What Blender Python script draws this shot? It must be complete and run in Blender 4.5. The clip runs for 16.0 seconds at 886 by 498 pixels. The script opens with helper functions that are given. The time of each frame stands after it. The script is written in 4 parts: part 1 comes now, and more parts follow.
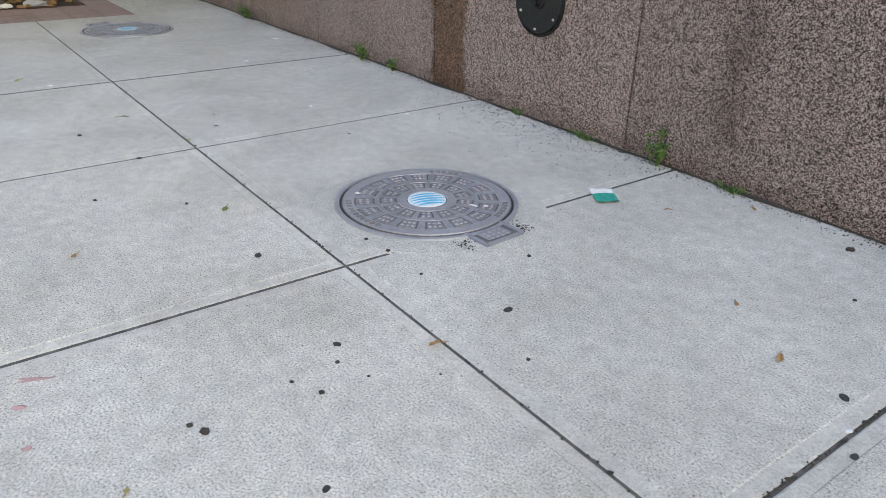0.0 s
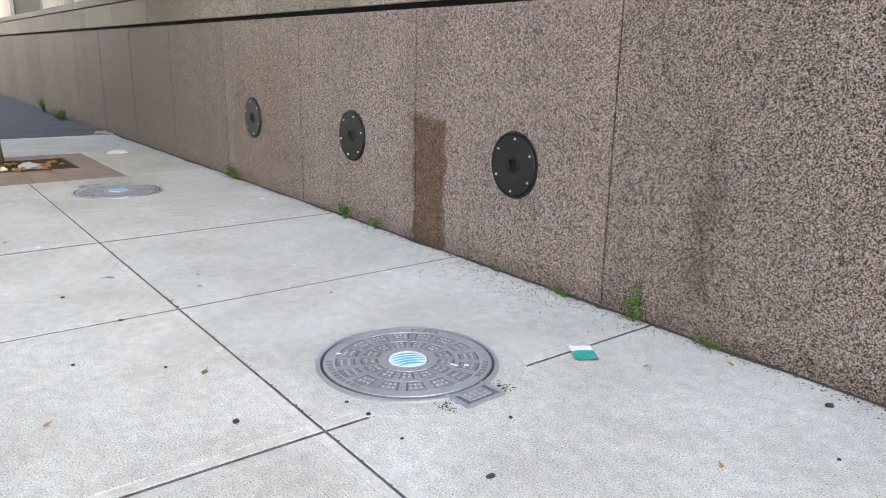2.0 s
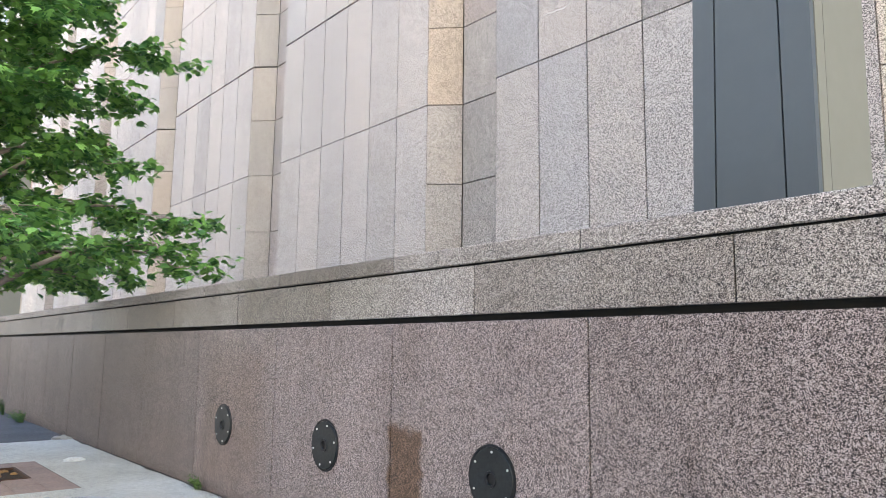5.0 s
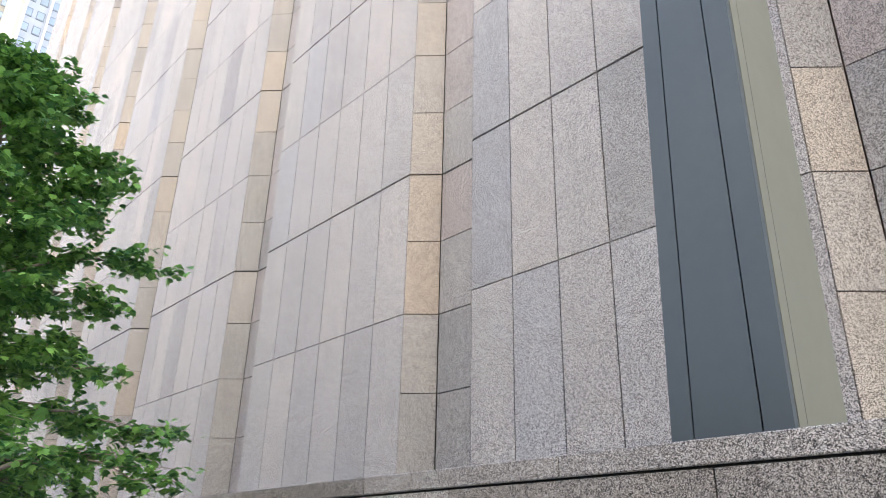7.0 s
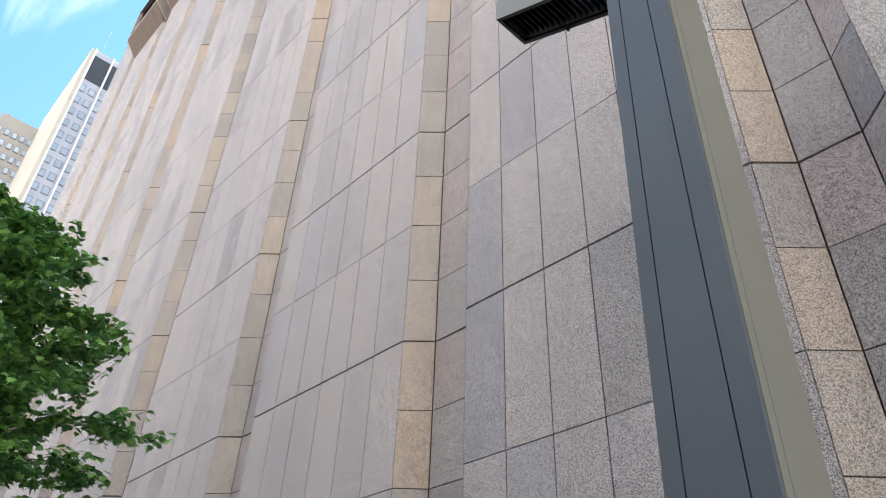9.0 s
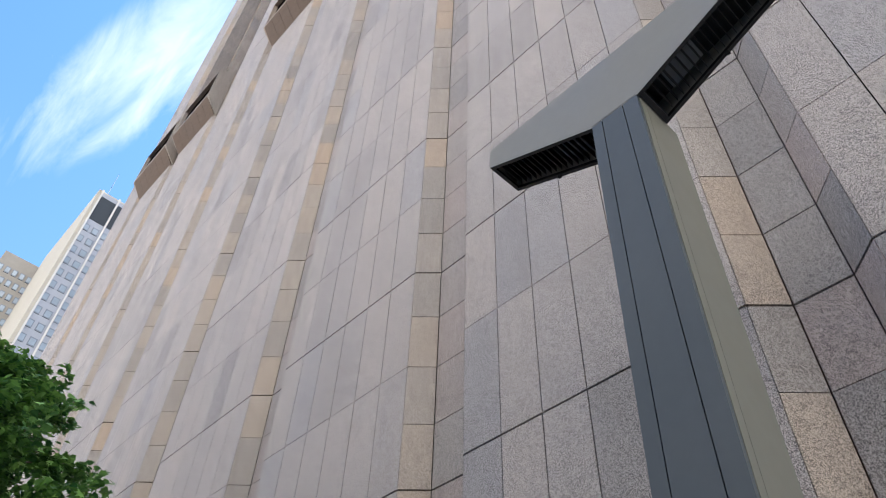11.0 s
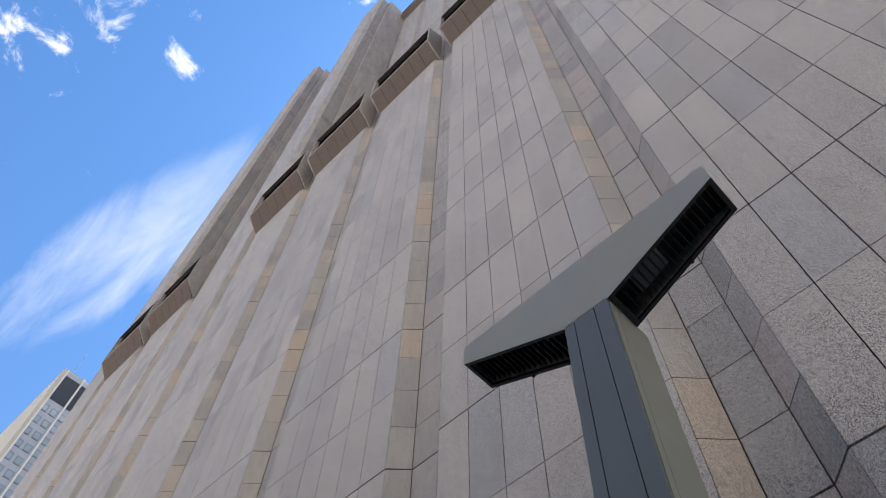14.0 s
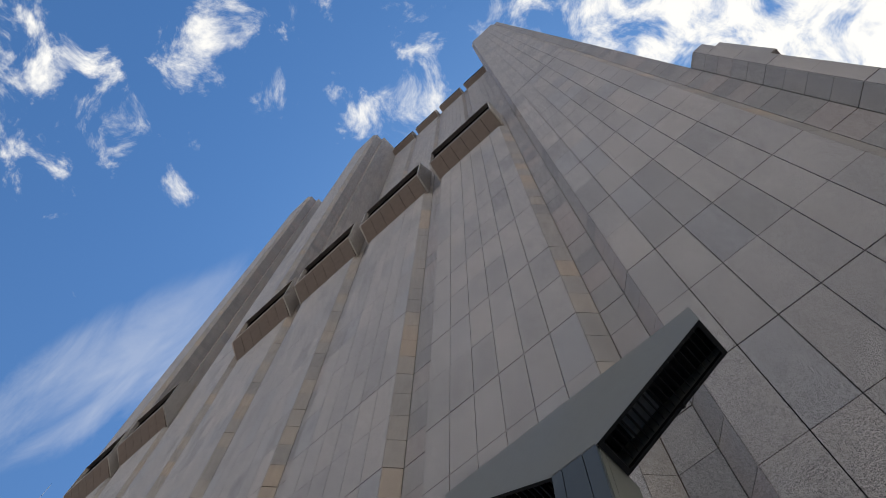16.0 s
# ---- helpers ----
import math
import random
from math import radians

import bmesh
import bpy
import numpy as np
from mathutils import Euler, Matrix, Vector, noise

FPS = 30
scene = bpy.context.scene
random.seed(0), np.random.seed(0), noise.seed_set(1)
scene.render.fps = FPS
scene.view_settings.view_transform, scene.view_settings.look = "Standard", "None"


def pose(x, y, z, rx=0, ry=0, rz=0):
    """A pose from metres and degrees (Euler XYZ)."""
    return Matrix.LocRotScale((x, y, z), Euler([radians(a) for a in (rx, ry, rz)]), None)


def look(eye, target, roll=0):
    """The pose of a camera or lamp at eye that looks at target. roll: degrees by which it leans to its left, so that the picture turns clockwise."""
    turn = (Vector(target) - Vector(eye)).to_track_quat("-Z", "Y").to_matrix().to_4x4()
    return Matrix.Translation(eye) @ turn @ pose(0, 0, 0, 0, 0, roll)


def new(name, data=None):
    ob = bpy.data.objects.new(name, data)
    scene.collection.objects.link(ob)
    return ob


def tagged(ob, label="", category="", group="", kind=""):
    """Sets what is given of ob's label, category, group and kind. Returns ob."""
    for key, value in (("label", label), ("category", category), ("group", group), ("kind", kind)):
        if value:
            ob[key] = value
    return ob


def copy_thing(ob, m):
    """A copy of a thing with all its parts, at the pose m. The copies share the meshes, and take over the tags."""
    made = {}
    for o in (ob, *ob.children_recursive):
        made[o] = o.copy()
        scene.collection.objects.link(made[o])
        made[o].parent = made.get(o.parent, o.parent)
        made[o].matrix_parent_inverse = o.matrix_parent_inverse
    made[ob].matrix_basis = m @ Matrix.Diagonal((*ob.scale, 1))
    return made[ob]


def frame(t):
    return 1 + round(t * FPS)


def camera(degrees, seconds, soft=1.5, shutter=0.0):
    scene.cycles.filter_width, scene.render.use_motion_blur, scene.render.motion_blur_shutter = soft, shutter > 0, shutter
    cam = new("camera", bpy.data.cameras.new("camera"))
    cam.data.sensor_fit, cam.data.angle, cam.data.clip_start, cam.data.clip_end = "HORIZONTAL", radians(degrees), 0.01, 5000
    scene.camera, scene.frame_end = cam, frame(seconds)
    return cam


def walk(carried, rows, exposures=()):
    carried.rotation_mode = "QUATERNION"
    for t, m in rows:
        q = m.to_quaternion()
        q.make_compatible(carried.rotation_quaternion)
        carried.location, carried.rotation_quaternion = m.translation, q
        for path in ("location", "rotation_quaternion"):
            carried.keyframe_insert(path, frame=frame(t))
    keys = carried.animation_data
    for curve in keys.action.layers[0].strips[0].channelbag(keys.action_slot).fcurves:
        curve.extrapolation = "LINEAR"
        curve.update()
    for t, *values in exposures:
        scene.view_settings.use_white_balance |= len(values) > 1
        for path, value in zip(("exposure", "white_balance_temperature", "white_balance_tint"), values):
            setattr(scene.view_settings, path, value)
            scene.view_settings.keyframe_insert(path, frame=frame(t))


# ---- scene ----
cam = camera(62.56, 16.0, soft=0.85)
# seconds, x, y, z, yaw to the left of +y, pitch up, roll
ROWS = [
    (0, 0, 0, 1.499, 53.5, -26.32, 1.32),
    (0.5, 0.009, -0.004, 1.515, 53.11, -24, 1.37),
    (1, 0.014, -0.006, 1.53, 52.79, -21.31, 1.32),
    (1.5, 0.019, -0.006, 1.548, 52.56, -18.22, 1.15),
    (2, 0.023, -0.004, 1.579, 52.31, -14.79, 1.03),
    (2.5, 0.029, -0.001, 1.604, 52.13, -11.05, 1.05),
    (3, 0.032, -0.003, 1.634, 51.98, -7.35, 1.07),
    (5.5, 0.062, -0.144, 1.758, 49.47, 12.05, 0.72),
    (6, 0.07, -0.152, 1.792, 48.93, 16.19, 0.89),
    (6.5, 0.076, -0.163, 1.825, 48.5, 19.99, 1.2),
    (7, 0.086, -0.177, 1.85, 48.27, 23.68, 1.4),
    (7.5, 0.09, -0.188, 1.858, 48.11, 27.27, 1.64),
    (8, 0.094, -0.199, 1.888, 47.98, 30.54, 1.94),
    (8.5, 0.096, -0.209, 1.921, 47.98, 33.54, 2.24),
    (11, 0.119, -0.226, 2.042, 48.34, 47.04, 2.56),
    (11.5, 0.13, -0.223, 2.068, 48.22, 49.88, 2.61),
    (12, 0.144, -0.225, 2.078, 48.09, 52.52, 2.65),
    (12.5, 0.173, -0.25, 2.071, 47.86, 54.97, 2.74),
    (13, 0.19, -0.275, 2.06, 47.45, 57.34, 2.78),
    (13.5, 0.199, -0.287, 2.061, 46.83, 59.56, 2.69),
    (14, 0.209, -0.29, 2.08, 46.19, 61.75, 2.35),
    (14.5, 0.217, -0.29, 2.12, 45.52, 64.18, 2.02),
    (15, 0.219, -0.293, 2.185, 45.1, 66.9, 2.11),
    (15.5, 0.223, -0.282, 2.248, 44.76, 69.62, 2),
    (16, 0.228, -0.262, 2.306, 44.57, 71.93, 2.11),
]


def eye_pose(x, y, z, yaw, pitch, roll):
    return pose(x, y, z, 90 + pitch, 0, yaw) @ pose(0, 0, 0, 0, 0, roll)


EXPOSURE = [(0.0, 2.63, 7700, 9), (1.5, 3.0, 7800, 9), (3.0, 3.3, 8100, 8), (5.5, 3.32, 6950, 9), (7.0, 2.95, 6950, 9), (8.5, 2.52, 6950, 10), (11.0, 2.03, 6850, 11),
            (12.5, 1.7, 6800, 11), (14.5, 1.28, 6700, 11), (16.0, 0.66, 6650, 9)]
walk(cam, [(r[0], eye_pose(*r[1:])) for r in ROWS], EXPOSURE)

# ---- sky and sun ----
SUN_UP, SUN_ROUND = 58.0, -12.0   # the sun stands behind the tower, which shades the street
world = bpy.data.worlds.new("sky")
scene.world = world
world.use_nodes = True
wn, wl = world.node_tree.nodes, world.node_tree.links
wn.clear()


def wnode(kind, **kw):
    n = wn.new(kind)
    for k, v in kw.items():
        n.inputs[k].default_value = v
    return n


w_out = wn.new("ShaderNodeOutputWorld")
w_bg = wnode("ShaderNodeBackground", Strength=0.115)
w_sky = wn.new("ShaderNodeTexSky")
w_sky.sky_type = "NISHITA"
w_sky.sun_disc = False
w_sky.sun_elevation, w_sky.sun_rotation = radians(SUN_UP), radians(SUN_ROUND)
w_sky.air_density, w_sky.dust_density, w_sky.ozone_density = 1.0, 0.6, 1.4
w_tc = wn.new("ShaderNodeTexCoord")
w_sep = wn.new("ShaderNodeSeparateXYZ")
wl.new(w_tc.outputs["Generated"], w_sep.inputs[0])


def wmath(op, a, b=None, clamp=False):
    n = wn.new("ShaderNodeMath")
    n.operation, n.use_clamp = op, clamp
    for i, v in enumerate((a, b)):
        if v is None:
            continue
        if isinstance(v, (int, float)):
            n.inputs[i].default_value = v
        else:
            wl.new(v, n.inputs[i])
    return n.outputs[0]


# clouds lie on a flat layer overhead
w_up = wmath("MAXIMUM", w_sep.outputs["Z"], 0.06)
w_cx, w_cy = wmath("DIVIDE", w_sep.outputs["X"], w_up), wmath("DIVIDE", w_sep.outputs["Y"], w_up)
w_comb = wn.new("ShaderNodeCombineXYZ")
wl.new(w_cx, w_comb.inputs[0])
wl.new(w_cy, w_comb.inputs[1])
w_fine = wnode("ShaderNodeTexNoise", Scale=13.0, Detail=11.0, Roughness=0.64, Distortion=0.45)
w_soft = wnode("ShaderNodeTexNoise", Scale=1.5, Detail=8.0, Roughness=0.6, Distortion=0.6)
wl.new(w_comb.outputs[0], w_fine.inputs["Vector"])
# banks of cumulus: centre on the layer, radius, weight
BANKS = ((-0.445, -0.295, 0.09, 1.0), (-0.48, -0.38, 0.11, 1.0), (-0.28, -0.21, 0.085, 0.82), (-0.425, -0.185, 0.07, 0.85), (-0.454, -0.082, 0.045, 0.7), (-0.242, -0.08, 0.045, 0.7), (-0.144, -0.127, 0.05, 0.75),
         (-0.068, -0.024, 0.06, 0.8), (-0.176, 0.017, 0.06, 0.75), (-0.10, 0.071, 0.06, 0.85), (0.06, 0.045, 0.08, 1.0), (0.13, 0.115, 0.09, 1.2), (0.24, 0.24, 0.13, 1.5), (0.42, 0.38, 0.24, 1.6), (-0.56, -0.25, 0.07, 0.75),
         (-0.9, -0.55, 0.3, 0.8), (0.2, -0.9, 0.5, 0.9))
w_bank = None
for bx_, by_, br_, bw_ in BANKS:
    d2 = wmath("ADD", wmath("POWER", wmath("ABSOLUTE", wmath("SUBTRACT", w_cx, bx_)), 2.0), wmath("POWER", wmath("ABSOLUTE", wmath("SUBTRACT", w_cy, by_)), 2.0))
    one = wmath("MULTIPLY", wmath("SUBTRACT", 1.0, wmath("DIVIDE", d2, br_ * br_ * 2.2), True), bw_)
    w_bank = one if w_bank is None else wmath("MAXIMUM", w_bank, one)
# beyond the gap overhead, unseen cumulus is added to whiten and lift the light
w_fill_back = wmath("MINIMUM", wmath("MULTIPLY", wmath("SUBTRACT", wmath("MULTIPLY", w_cy, -1.0), 0.45), 2.4), 1.7)
w_fill_side = wmath("MINIMUM", wmath("MULTIPLY", wmath("SUBTRACT", w_cx, 0.55), 2.4), 1.7)
w_bank = wmath("MAXIMUM", w_bank, wmath("MAXIMUM", w_fill_back, w_fill_side))
w_cover = wmath("ADD", wmath("SUBTRACT", wmath("MULTIPLY", w_fine.outputs["Fac"], 1.7), 0.54), wmath("MULTIPLY", w_bank, 0.42))
# a thin veil low over the end of the street
ca, sa = math.cos(radians(15)), math.sin(radians(15))
ex, ey = wmath("SUBTRACT", w_cx, -0.72), wmath("SUBTRACT", w_cy, 0.045)
vx = wmath("DIVIDE", wmath("ADD", wmath("MULTIPLY", ex, ca), wmath("MULTIPLY", ey, sa)), 0.46)
vy = wmath("DIVIDE", wmath("SUBTRACT", wmath("MULTIPLY", ey, ca), wmath("MULTIPLY", ex, sa)), 0.10)
veil = wmath("SUBTRACT", 1.0, wmath("ADD", wmath("POWER", wmath("ABSOLUTE", vx), 2.0), wmath("POWER", wmath("ABSOLUTE", vy), 2.0)), True)
w_round = wmath("MULTIPLY", veil, 2.2, True)
w_map = wn.new("ShaderNodeMapping")
w_map.inputs["Scale"].default_value = (2.2, 9.0, 1.0)
w_map.inputs["Rotation"].default_value = (0, 0, radians(-17))
wl.new(w_comb.outputs[0], w_map.inputs["Vector"])
wl.new(w_map.outputs[0], w_soft.inputs["Vector"])
veil = wmath("ADD", wmath("SUBTRACT", veil, 0.25), wmath("MULTIPLY", wmath("SUBTRACT", w_soft.outputs["Fac"], 0.5), 2.4), True)
veil = wmath("MULTIPLY", wmath("MULTIPLY", veil, w_round), 0.27)
w_mr = wn.new("ShaderNodeMapRange")
w_mr.interpolation_type = "SMOOTHSTEP"
wl.new(w_cover, w_mr.inputs[0])
w_mr.inputs[1].default_value, w_mr.inputs[2].default_value = 0.60, 0.99
w_mix = wn.new("ShaderNodeMixRGB")
w_mix.inputs[2].default_value = (5.7, 5.66, 5.55, 1)
wl.new(wmath("MAXIMUM", w_mr.outputs[0], veil), w_mix.inputs[0])
w_tint = wn.new("ShaderNodeMixRGB")
w_tint.blend_type = "MULTIPLY"
w_tint.inputs[0].default_value = 1.0
w_high = wn.new("ShaderNodeMapRange")
wl.new(w_sep.outputs["Z"], w_high.inputs[0])
w_high.inputs[1].default_value, w_high.inputs[2].default_value = 0.5, 0.95
w_deep = wn.new("ShaderNodeMixRGB")
w_deep.inputs[1].default_value, w_deep.inputs[2].default_value = (0.42, 0.61, 0.765, 1), (0.35, 0.63, 0.88, 1)
wl.new(w_high.outputs[0], w_deep.inputs[0])
wl.new(w_deep.outputs[0], w_tint.inputs[2])
wl.new(w_sky.outputs[0], w_tint.inputs[1])
wl.new(w_tint.outputs[0], w_mix.inputs[1])
wl.new(w_mix.outputs[0], w_bg.inputs["Color"])
wl.new(w_bg.outputs[0], w_out.inputs[0])

sun = new("sun", bpy.data.lights.new("sun", "SUN"))
sun.data.energy, sun.data.angle, sun.data.color = 3.2, radians(0.53), (1.0, 0.95, 0.87)
az, el = radians(SUN_ROUND), radians(SUN_UP)
sun_way = Vector((math.sin(az) * math.cos(el), math.cos(az) * math.cos(el), math.sin(el)))
sun.matrix_world = look(sun_way * 300, (0, 0, 0))


# ---- materials ----
def material(name, rough=0.8, metal=0.0, spec=0.4):
    m = bpy.data.materials.new(name)
    m.use_nodes = True
    b = m.node_tree.nodes["Principled BSDF"]
    b.inputs["Roughness"].default_value, b.inputs["Metallic"].default_value = rough, metal
    b.inputs["Specular IOR Level"].default_value = spec
    return m, m.node_tree.nodes, m.node_tree.links, b


def feed(links, sock, v):
    if hasattr(v, "is_linked"):
        links.new(v, sock)
    elif isinstance(v, (tuple, list)) and len(v) == 3 and sock.type == "RGBA":
        sock.default_value = (*v, 1)
    else:
        sock.default_value = v


def mathn(ns, ls, op, a, b=0.0, clamp=False):
    n = ns.new("ShaderNodeMath")
    n.operation, n.use_clamp = op, clamp
    feed(ls, n.inputs[0], a)
    feed(ls, n.inputs[1], b)
    return n.outputs[0]


def mixc(ns, ls, fac, a, b, blend="MIX"):
    n = ns.new("ShaderNodeMixRGB")
    n.blend_type = blend
    for i, v in enumerate((fac, a, b)):
        feed(ls, n.inputs[i], v)
    return n.outputs[0]


def noise_at(ns, ls, co, scale, detail=4.0, rough=0.55, distort=0.0):
    n = ns.new("ShaderNodeTexNoise")
    n.inputs["Scale"].default_value, n.inputs["Detail"].default_value = scale, detail
    n.inputs["Roughness"].default_value, n.inputs["Distortion"].default_value = rough, distort
    ls.new(co, n.inputs["Vector"])
    return n.outputs["Fac"]


def ramp(ns, ls, fac, stops, smooth=False):
    n = ns.new("ShaderNodeValToRGB")
    e = n.color_ramp.elements
    n.color_ramp.interpolation = "EASE" if smooth else "LINEAR"
    while len(e) < len(stops):
        e.new(0.5)
    for k, (p, c) in enumerate(stops):
        e[k].position = p
        e[k].color = (*c, 1) if isinstance(c, tuple) else (c, c, c, 1)
    feed(ls, n.inputs[0], fac)
    return n.outputs[0]


def place_of(ns):
    return ns.new("ShaderNodeNewGeometry").outputs["Position"]


def piece_random(ns, ls):
    """One random number a piece, whether it is an object or an island of a mesh."""
    a, b = ns.new("ShaderNodeObjectInfo").outputs["Random"], ns.new("ShaderNodeNewGeometry").outputs["Random Per Island"]
    return mathn(ns, ls, "FRACT", mathn(ns, ls, "ADD", a, b))


def bumped(ns, ls, bsdf, height, strength=0.3, distance=0.01):
    n = ns.new("ShaderNodeBump")
    n.inputs["Strength"].default_value, n.inputs["Distance"].default_value = strength, distance
    feed(ls, n.inputs["Height"], height)
    ls.new(n.outputs[0], bsdf.inputs["Normal"])


def granite(name, dark, mid, light, grain, tones, rough=0.75, contrast=1.0, tinted_areas=(), spec=0.35, streak=0.25):
    """Speckled granite: crystals of three colours, a tone of its own for each slab, faint streaks and given tinted
    areas.
    """
    m, ns, ls, b = material(name, rough, 0.0, spec)
    co = place_of(ns)
    v = ns.new("ShaderNodeTexVoronoi")
    v.inputs["Scale"].default_value = grain
    ls.new(co, v.inputs["Vector"])
    cell = ns.new("ShaderNodeSeparateColor")
    ls.new(v.outputs["Color"], cell.inputs[0])
    soft = noise_at(ns, ls, co, grain * 0.8, 2.0, 0.7)
    clump = mathn(ns, ls, "MULTIPLY", mathn(ns, ls, "SUBTRACT", noise_at(ns, ls, co, grain * 0.22, 3.0, 0.7), 0.5), 0.75)
    pick = mathn(ns, ls, "ADD", mathn(ns, ls, "MULTIPLY", cell.outputs[0], 0.75), mathn(ns, ls, "MULTIPLY", soft, 0.5))
    pick = mathn(ns, ls, "ADD", pick, clump)
    pick = mathn(ns, ls, "ADD", mathn(ns, ls, "MULTIPLY", mathn(ns, ls, "SUBTRACT", pick, 0.62), contrast), 0.5)
    col = ramp(ns, ls, pick, [(0.14, dark), (0.42, mid), (0.60, mid), (0.92, light)])
    tone = ramp(ns, ls, piece_random(ns, ls), tones)
    col = mixc(ns, ls, 1.0, col, tone, "MULTIPLY")
    # water streaks, long in z
    mp = ns.new("ShaderNodeMapping")
    mp.inputs["Scale"].default_value = (1.6, 1.6, 0.12)
    ls.new(co, mp.inputs["Vector"])
    st = noise_at(ns, ls, mp.outputs[0], 1.3, 5.0, 0.6)
    cloud = noise_at(ns, ls, co, 0.9, 5.0, 0.6)
    both = mathn(ns, ls, "ADD", mathn(ns, ls, "MULTIPLY", st, 0.6), mathn(ns, ls, "MULTIPLY", cloud, 0.4))
    col = mixc(ns, ls, streak, col, mixc(ns, ls, 1.0, col, ramp(ns, ls, both, [(0.3, (0.45, 0.42, 0.4)), (0.6, (1.15, 1.15, 1.15))]), "MULTIPLY"))
    if tinted_areas:
        sep = ns.new("ShaderNodeSeparateXYZ")
        ls.new(co, sep.inputs[0])
        wob = mathn(ns, ls, "MULTIPLY", mathn(ns, ls, "SUBTRACT", noise_at(ns, ls, co, 7.0, 5.0, 0.6), 0.5), 0.22)
        for x0, x1, z0, z1, blur, strength, tint in tinted_areas:
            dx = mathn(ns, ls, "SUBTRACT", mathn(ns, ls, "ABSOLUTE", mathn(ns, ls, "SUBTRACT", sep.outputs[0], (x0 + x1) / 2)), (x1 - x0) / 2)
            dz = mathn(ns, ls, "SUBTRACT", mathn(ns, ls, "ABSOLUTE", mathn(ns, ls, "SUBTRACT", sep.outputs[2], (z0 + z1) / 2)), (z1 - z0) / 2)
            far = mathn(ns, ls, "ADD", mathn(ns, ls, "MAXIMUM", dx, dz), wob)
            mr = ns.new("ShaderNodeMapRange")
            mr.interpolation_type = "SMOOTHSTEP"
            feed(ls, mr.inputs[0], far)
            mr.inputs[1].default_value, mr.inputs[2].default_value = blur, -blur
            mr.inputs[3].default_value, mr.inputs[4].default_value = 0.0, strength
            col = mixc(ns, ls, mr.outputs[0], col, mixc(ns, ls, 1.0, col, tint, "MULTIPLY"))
    ls.new(col, b.inputs["Base Color"])
    bumped(ns, ls, b, mathn(ns, ls, "ADD", pick, noise_at(ns, ls, co, grain * 1.7, 2.0)), 0.25, 0.003)
    return m


def plain(name, colour, rough=0.6, metal=0.0, vary=0.15, scale=30.0, bump=0.1, spec=0.4, distance=0.003):
    """A surface of one colour with grain and larger wear."""
    m, ns, ls, b = material(name, rough, metal, spec)
    co = place_of(ns)
    n1, n2 = noise_at(ns, ls, co, scale, 6.0, 0.6), noise_at(ns, ls, co, scale / 12, 4.0, 0.55)
    mixv = mathn(ns, ls, "ADD", mathn(ns, ls, "MULTIPLY", n1, 0.5), mathn(ns, ls, "MULTIPLY", n2, 0.5))
    lo, hi = tuple(c * (1 - vary) for c in colour), tuple(min(1, c * (1 + vary)) for c in colour)
    ls.new(ramp(ns, ls, mixv, [(0.3, lo), (0.7, hi)]), b.inputs["Base Color"])
    ls.new(ramp(ns, ls, n2, [(0.3, max(0, rough - 0.1)), (0.7, min(1, rough + 0.1))]), b.inputs["Roughness"])
    if bump:
        bumped(ns, ls, b, n1, bump, distance)
    return m


TONES = [(0.0, (0.78, 0.775, 0.78)), (0.10, (0.90, 0.885, 0.88)), (0.3, (0.97, 0.95, 0.945)), (0.6, (1.03, 1.005, 0.985)), (0.82, (1.10, 1.055, 1.02)), (0.93, (0.95, 0.96, 0.99)), (1.0, (0.82, 0.83, 0.87))]
M_FACADE = granite("granite flamed grey pink", (0.05, 0.046, 0.045), (0.405, 0.372, 0.358), (0.67, 0.63, 0.61), 135, TONES, 0.62, 2.15, streak=0.15, spec=0.5)
M_STRIP = granite("granite flamed buff", (0.075, 0.06, 0.05), (0.418, 0.370, 0.325), (0.66, 0.60, 0.545), 135, [(0, (0.80, 0.81, 0.84)), (0.45, (0.96, 0.955, 0.96)), (0.8, (1.05, 1.0, 0.95)), (1, (1.14, 1.0, 0.86))], 0.62, 2.0, streak=0.15, spec=0.5)
M_RECESS = granite("granite flamed grey", (0.047, 0.044, 0.043), (0.345, 0.318, 0.306), (0.57, 0.535, 0.52), 135, [(0, (0.78, 0.78, 0.8)), (0.6, (1, 0.985, 0.98)), (1, (1.1, 1.0, 0.98))], 0.62, 2.0, streak=0.2, spec=0.5)
M_BASE = granite("granite coarse brown", (0.012, 0.010, 0.010), (0.172, 0.137, 0.130), (0.49, 0.425, 0.408), 205, [(0, (0.84, 0.80, 0.78)), (0.5, (1, 0.97, 0.95)), (1, (1.1, 1.06, 1.05))], 0.6, 1.75,
                 # stains, a darker foot, and a darker tone for everything beyond x -12
                 tinted_areas=[(-5.12, -4.68, -0.2, 1.08, 0.035, 0.9, (0.46, 0.33, 0.21)), (-2.33, -2.19, 0.25, 0.85, 0.12, 0.6, (0.4, 0.35, 0.33)), (-2.3, -2.22, 0.9, 1.25, 0.1, 0.45, (0.45, 0.4, 0.38)), (-40, 20, -0.3, 0.10, 0.10, 0.5, (0.5, 0.45, 0.42)),
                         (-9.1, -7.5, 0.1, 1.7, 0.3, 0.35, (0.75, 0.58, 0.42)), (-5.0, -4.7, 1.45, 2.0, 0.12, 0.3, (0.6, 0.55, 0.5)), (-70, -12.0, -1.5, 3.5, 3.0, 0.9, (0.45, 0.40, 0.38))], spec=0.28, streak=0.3)
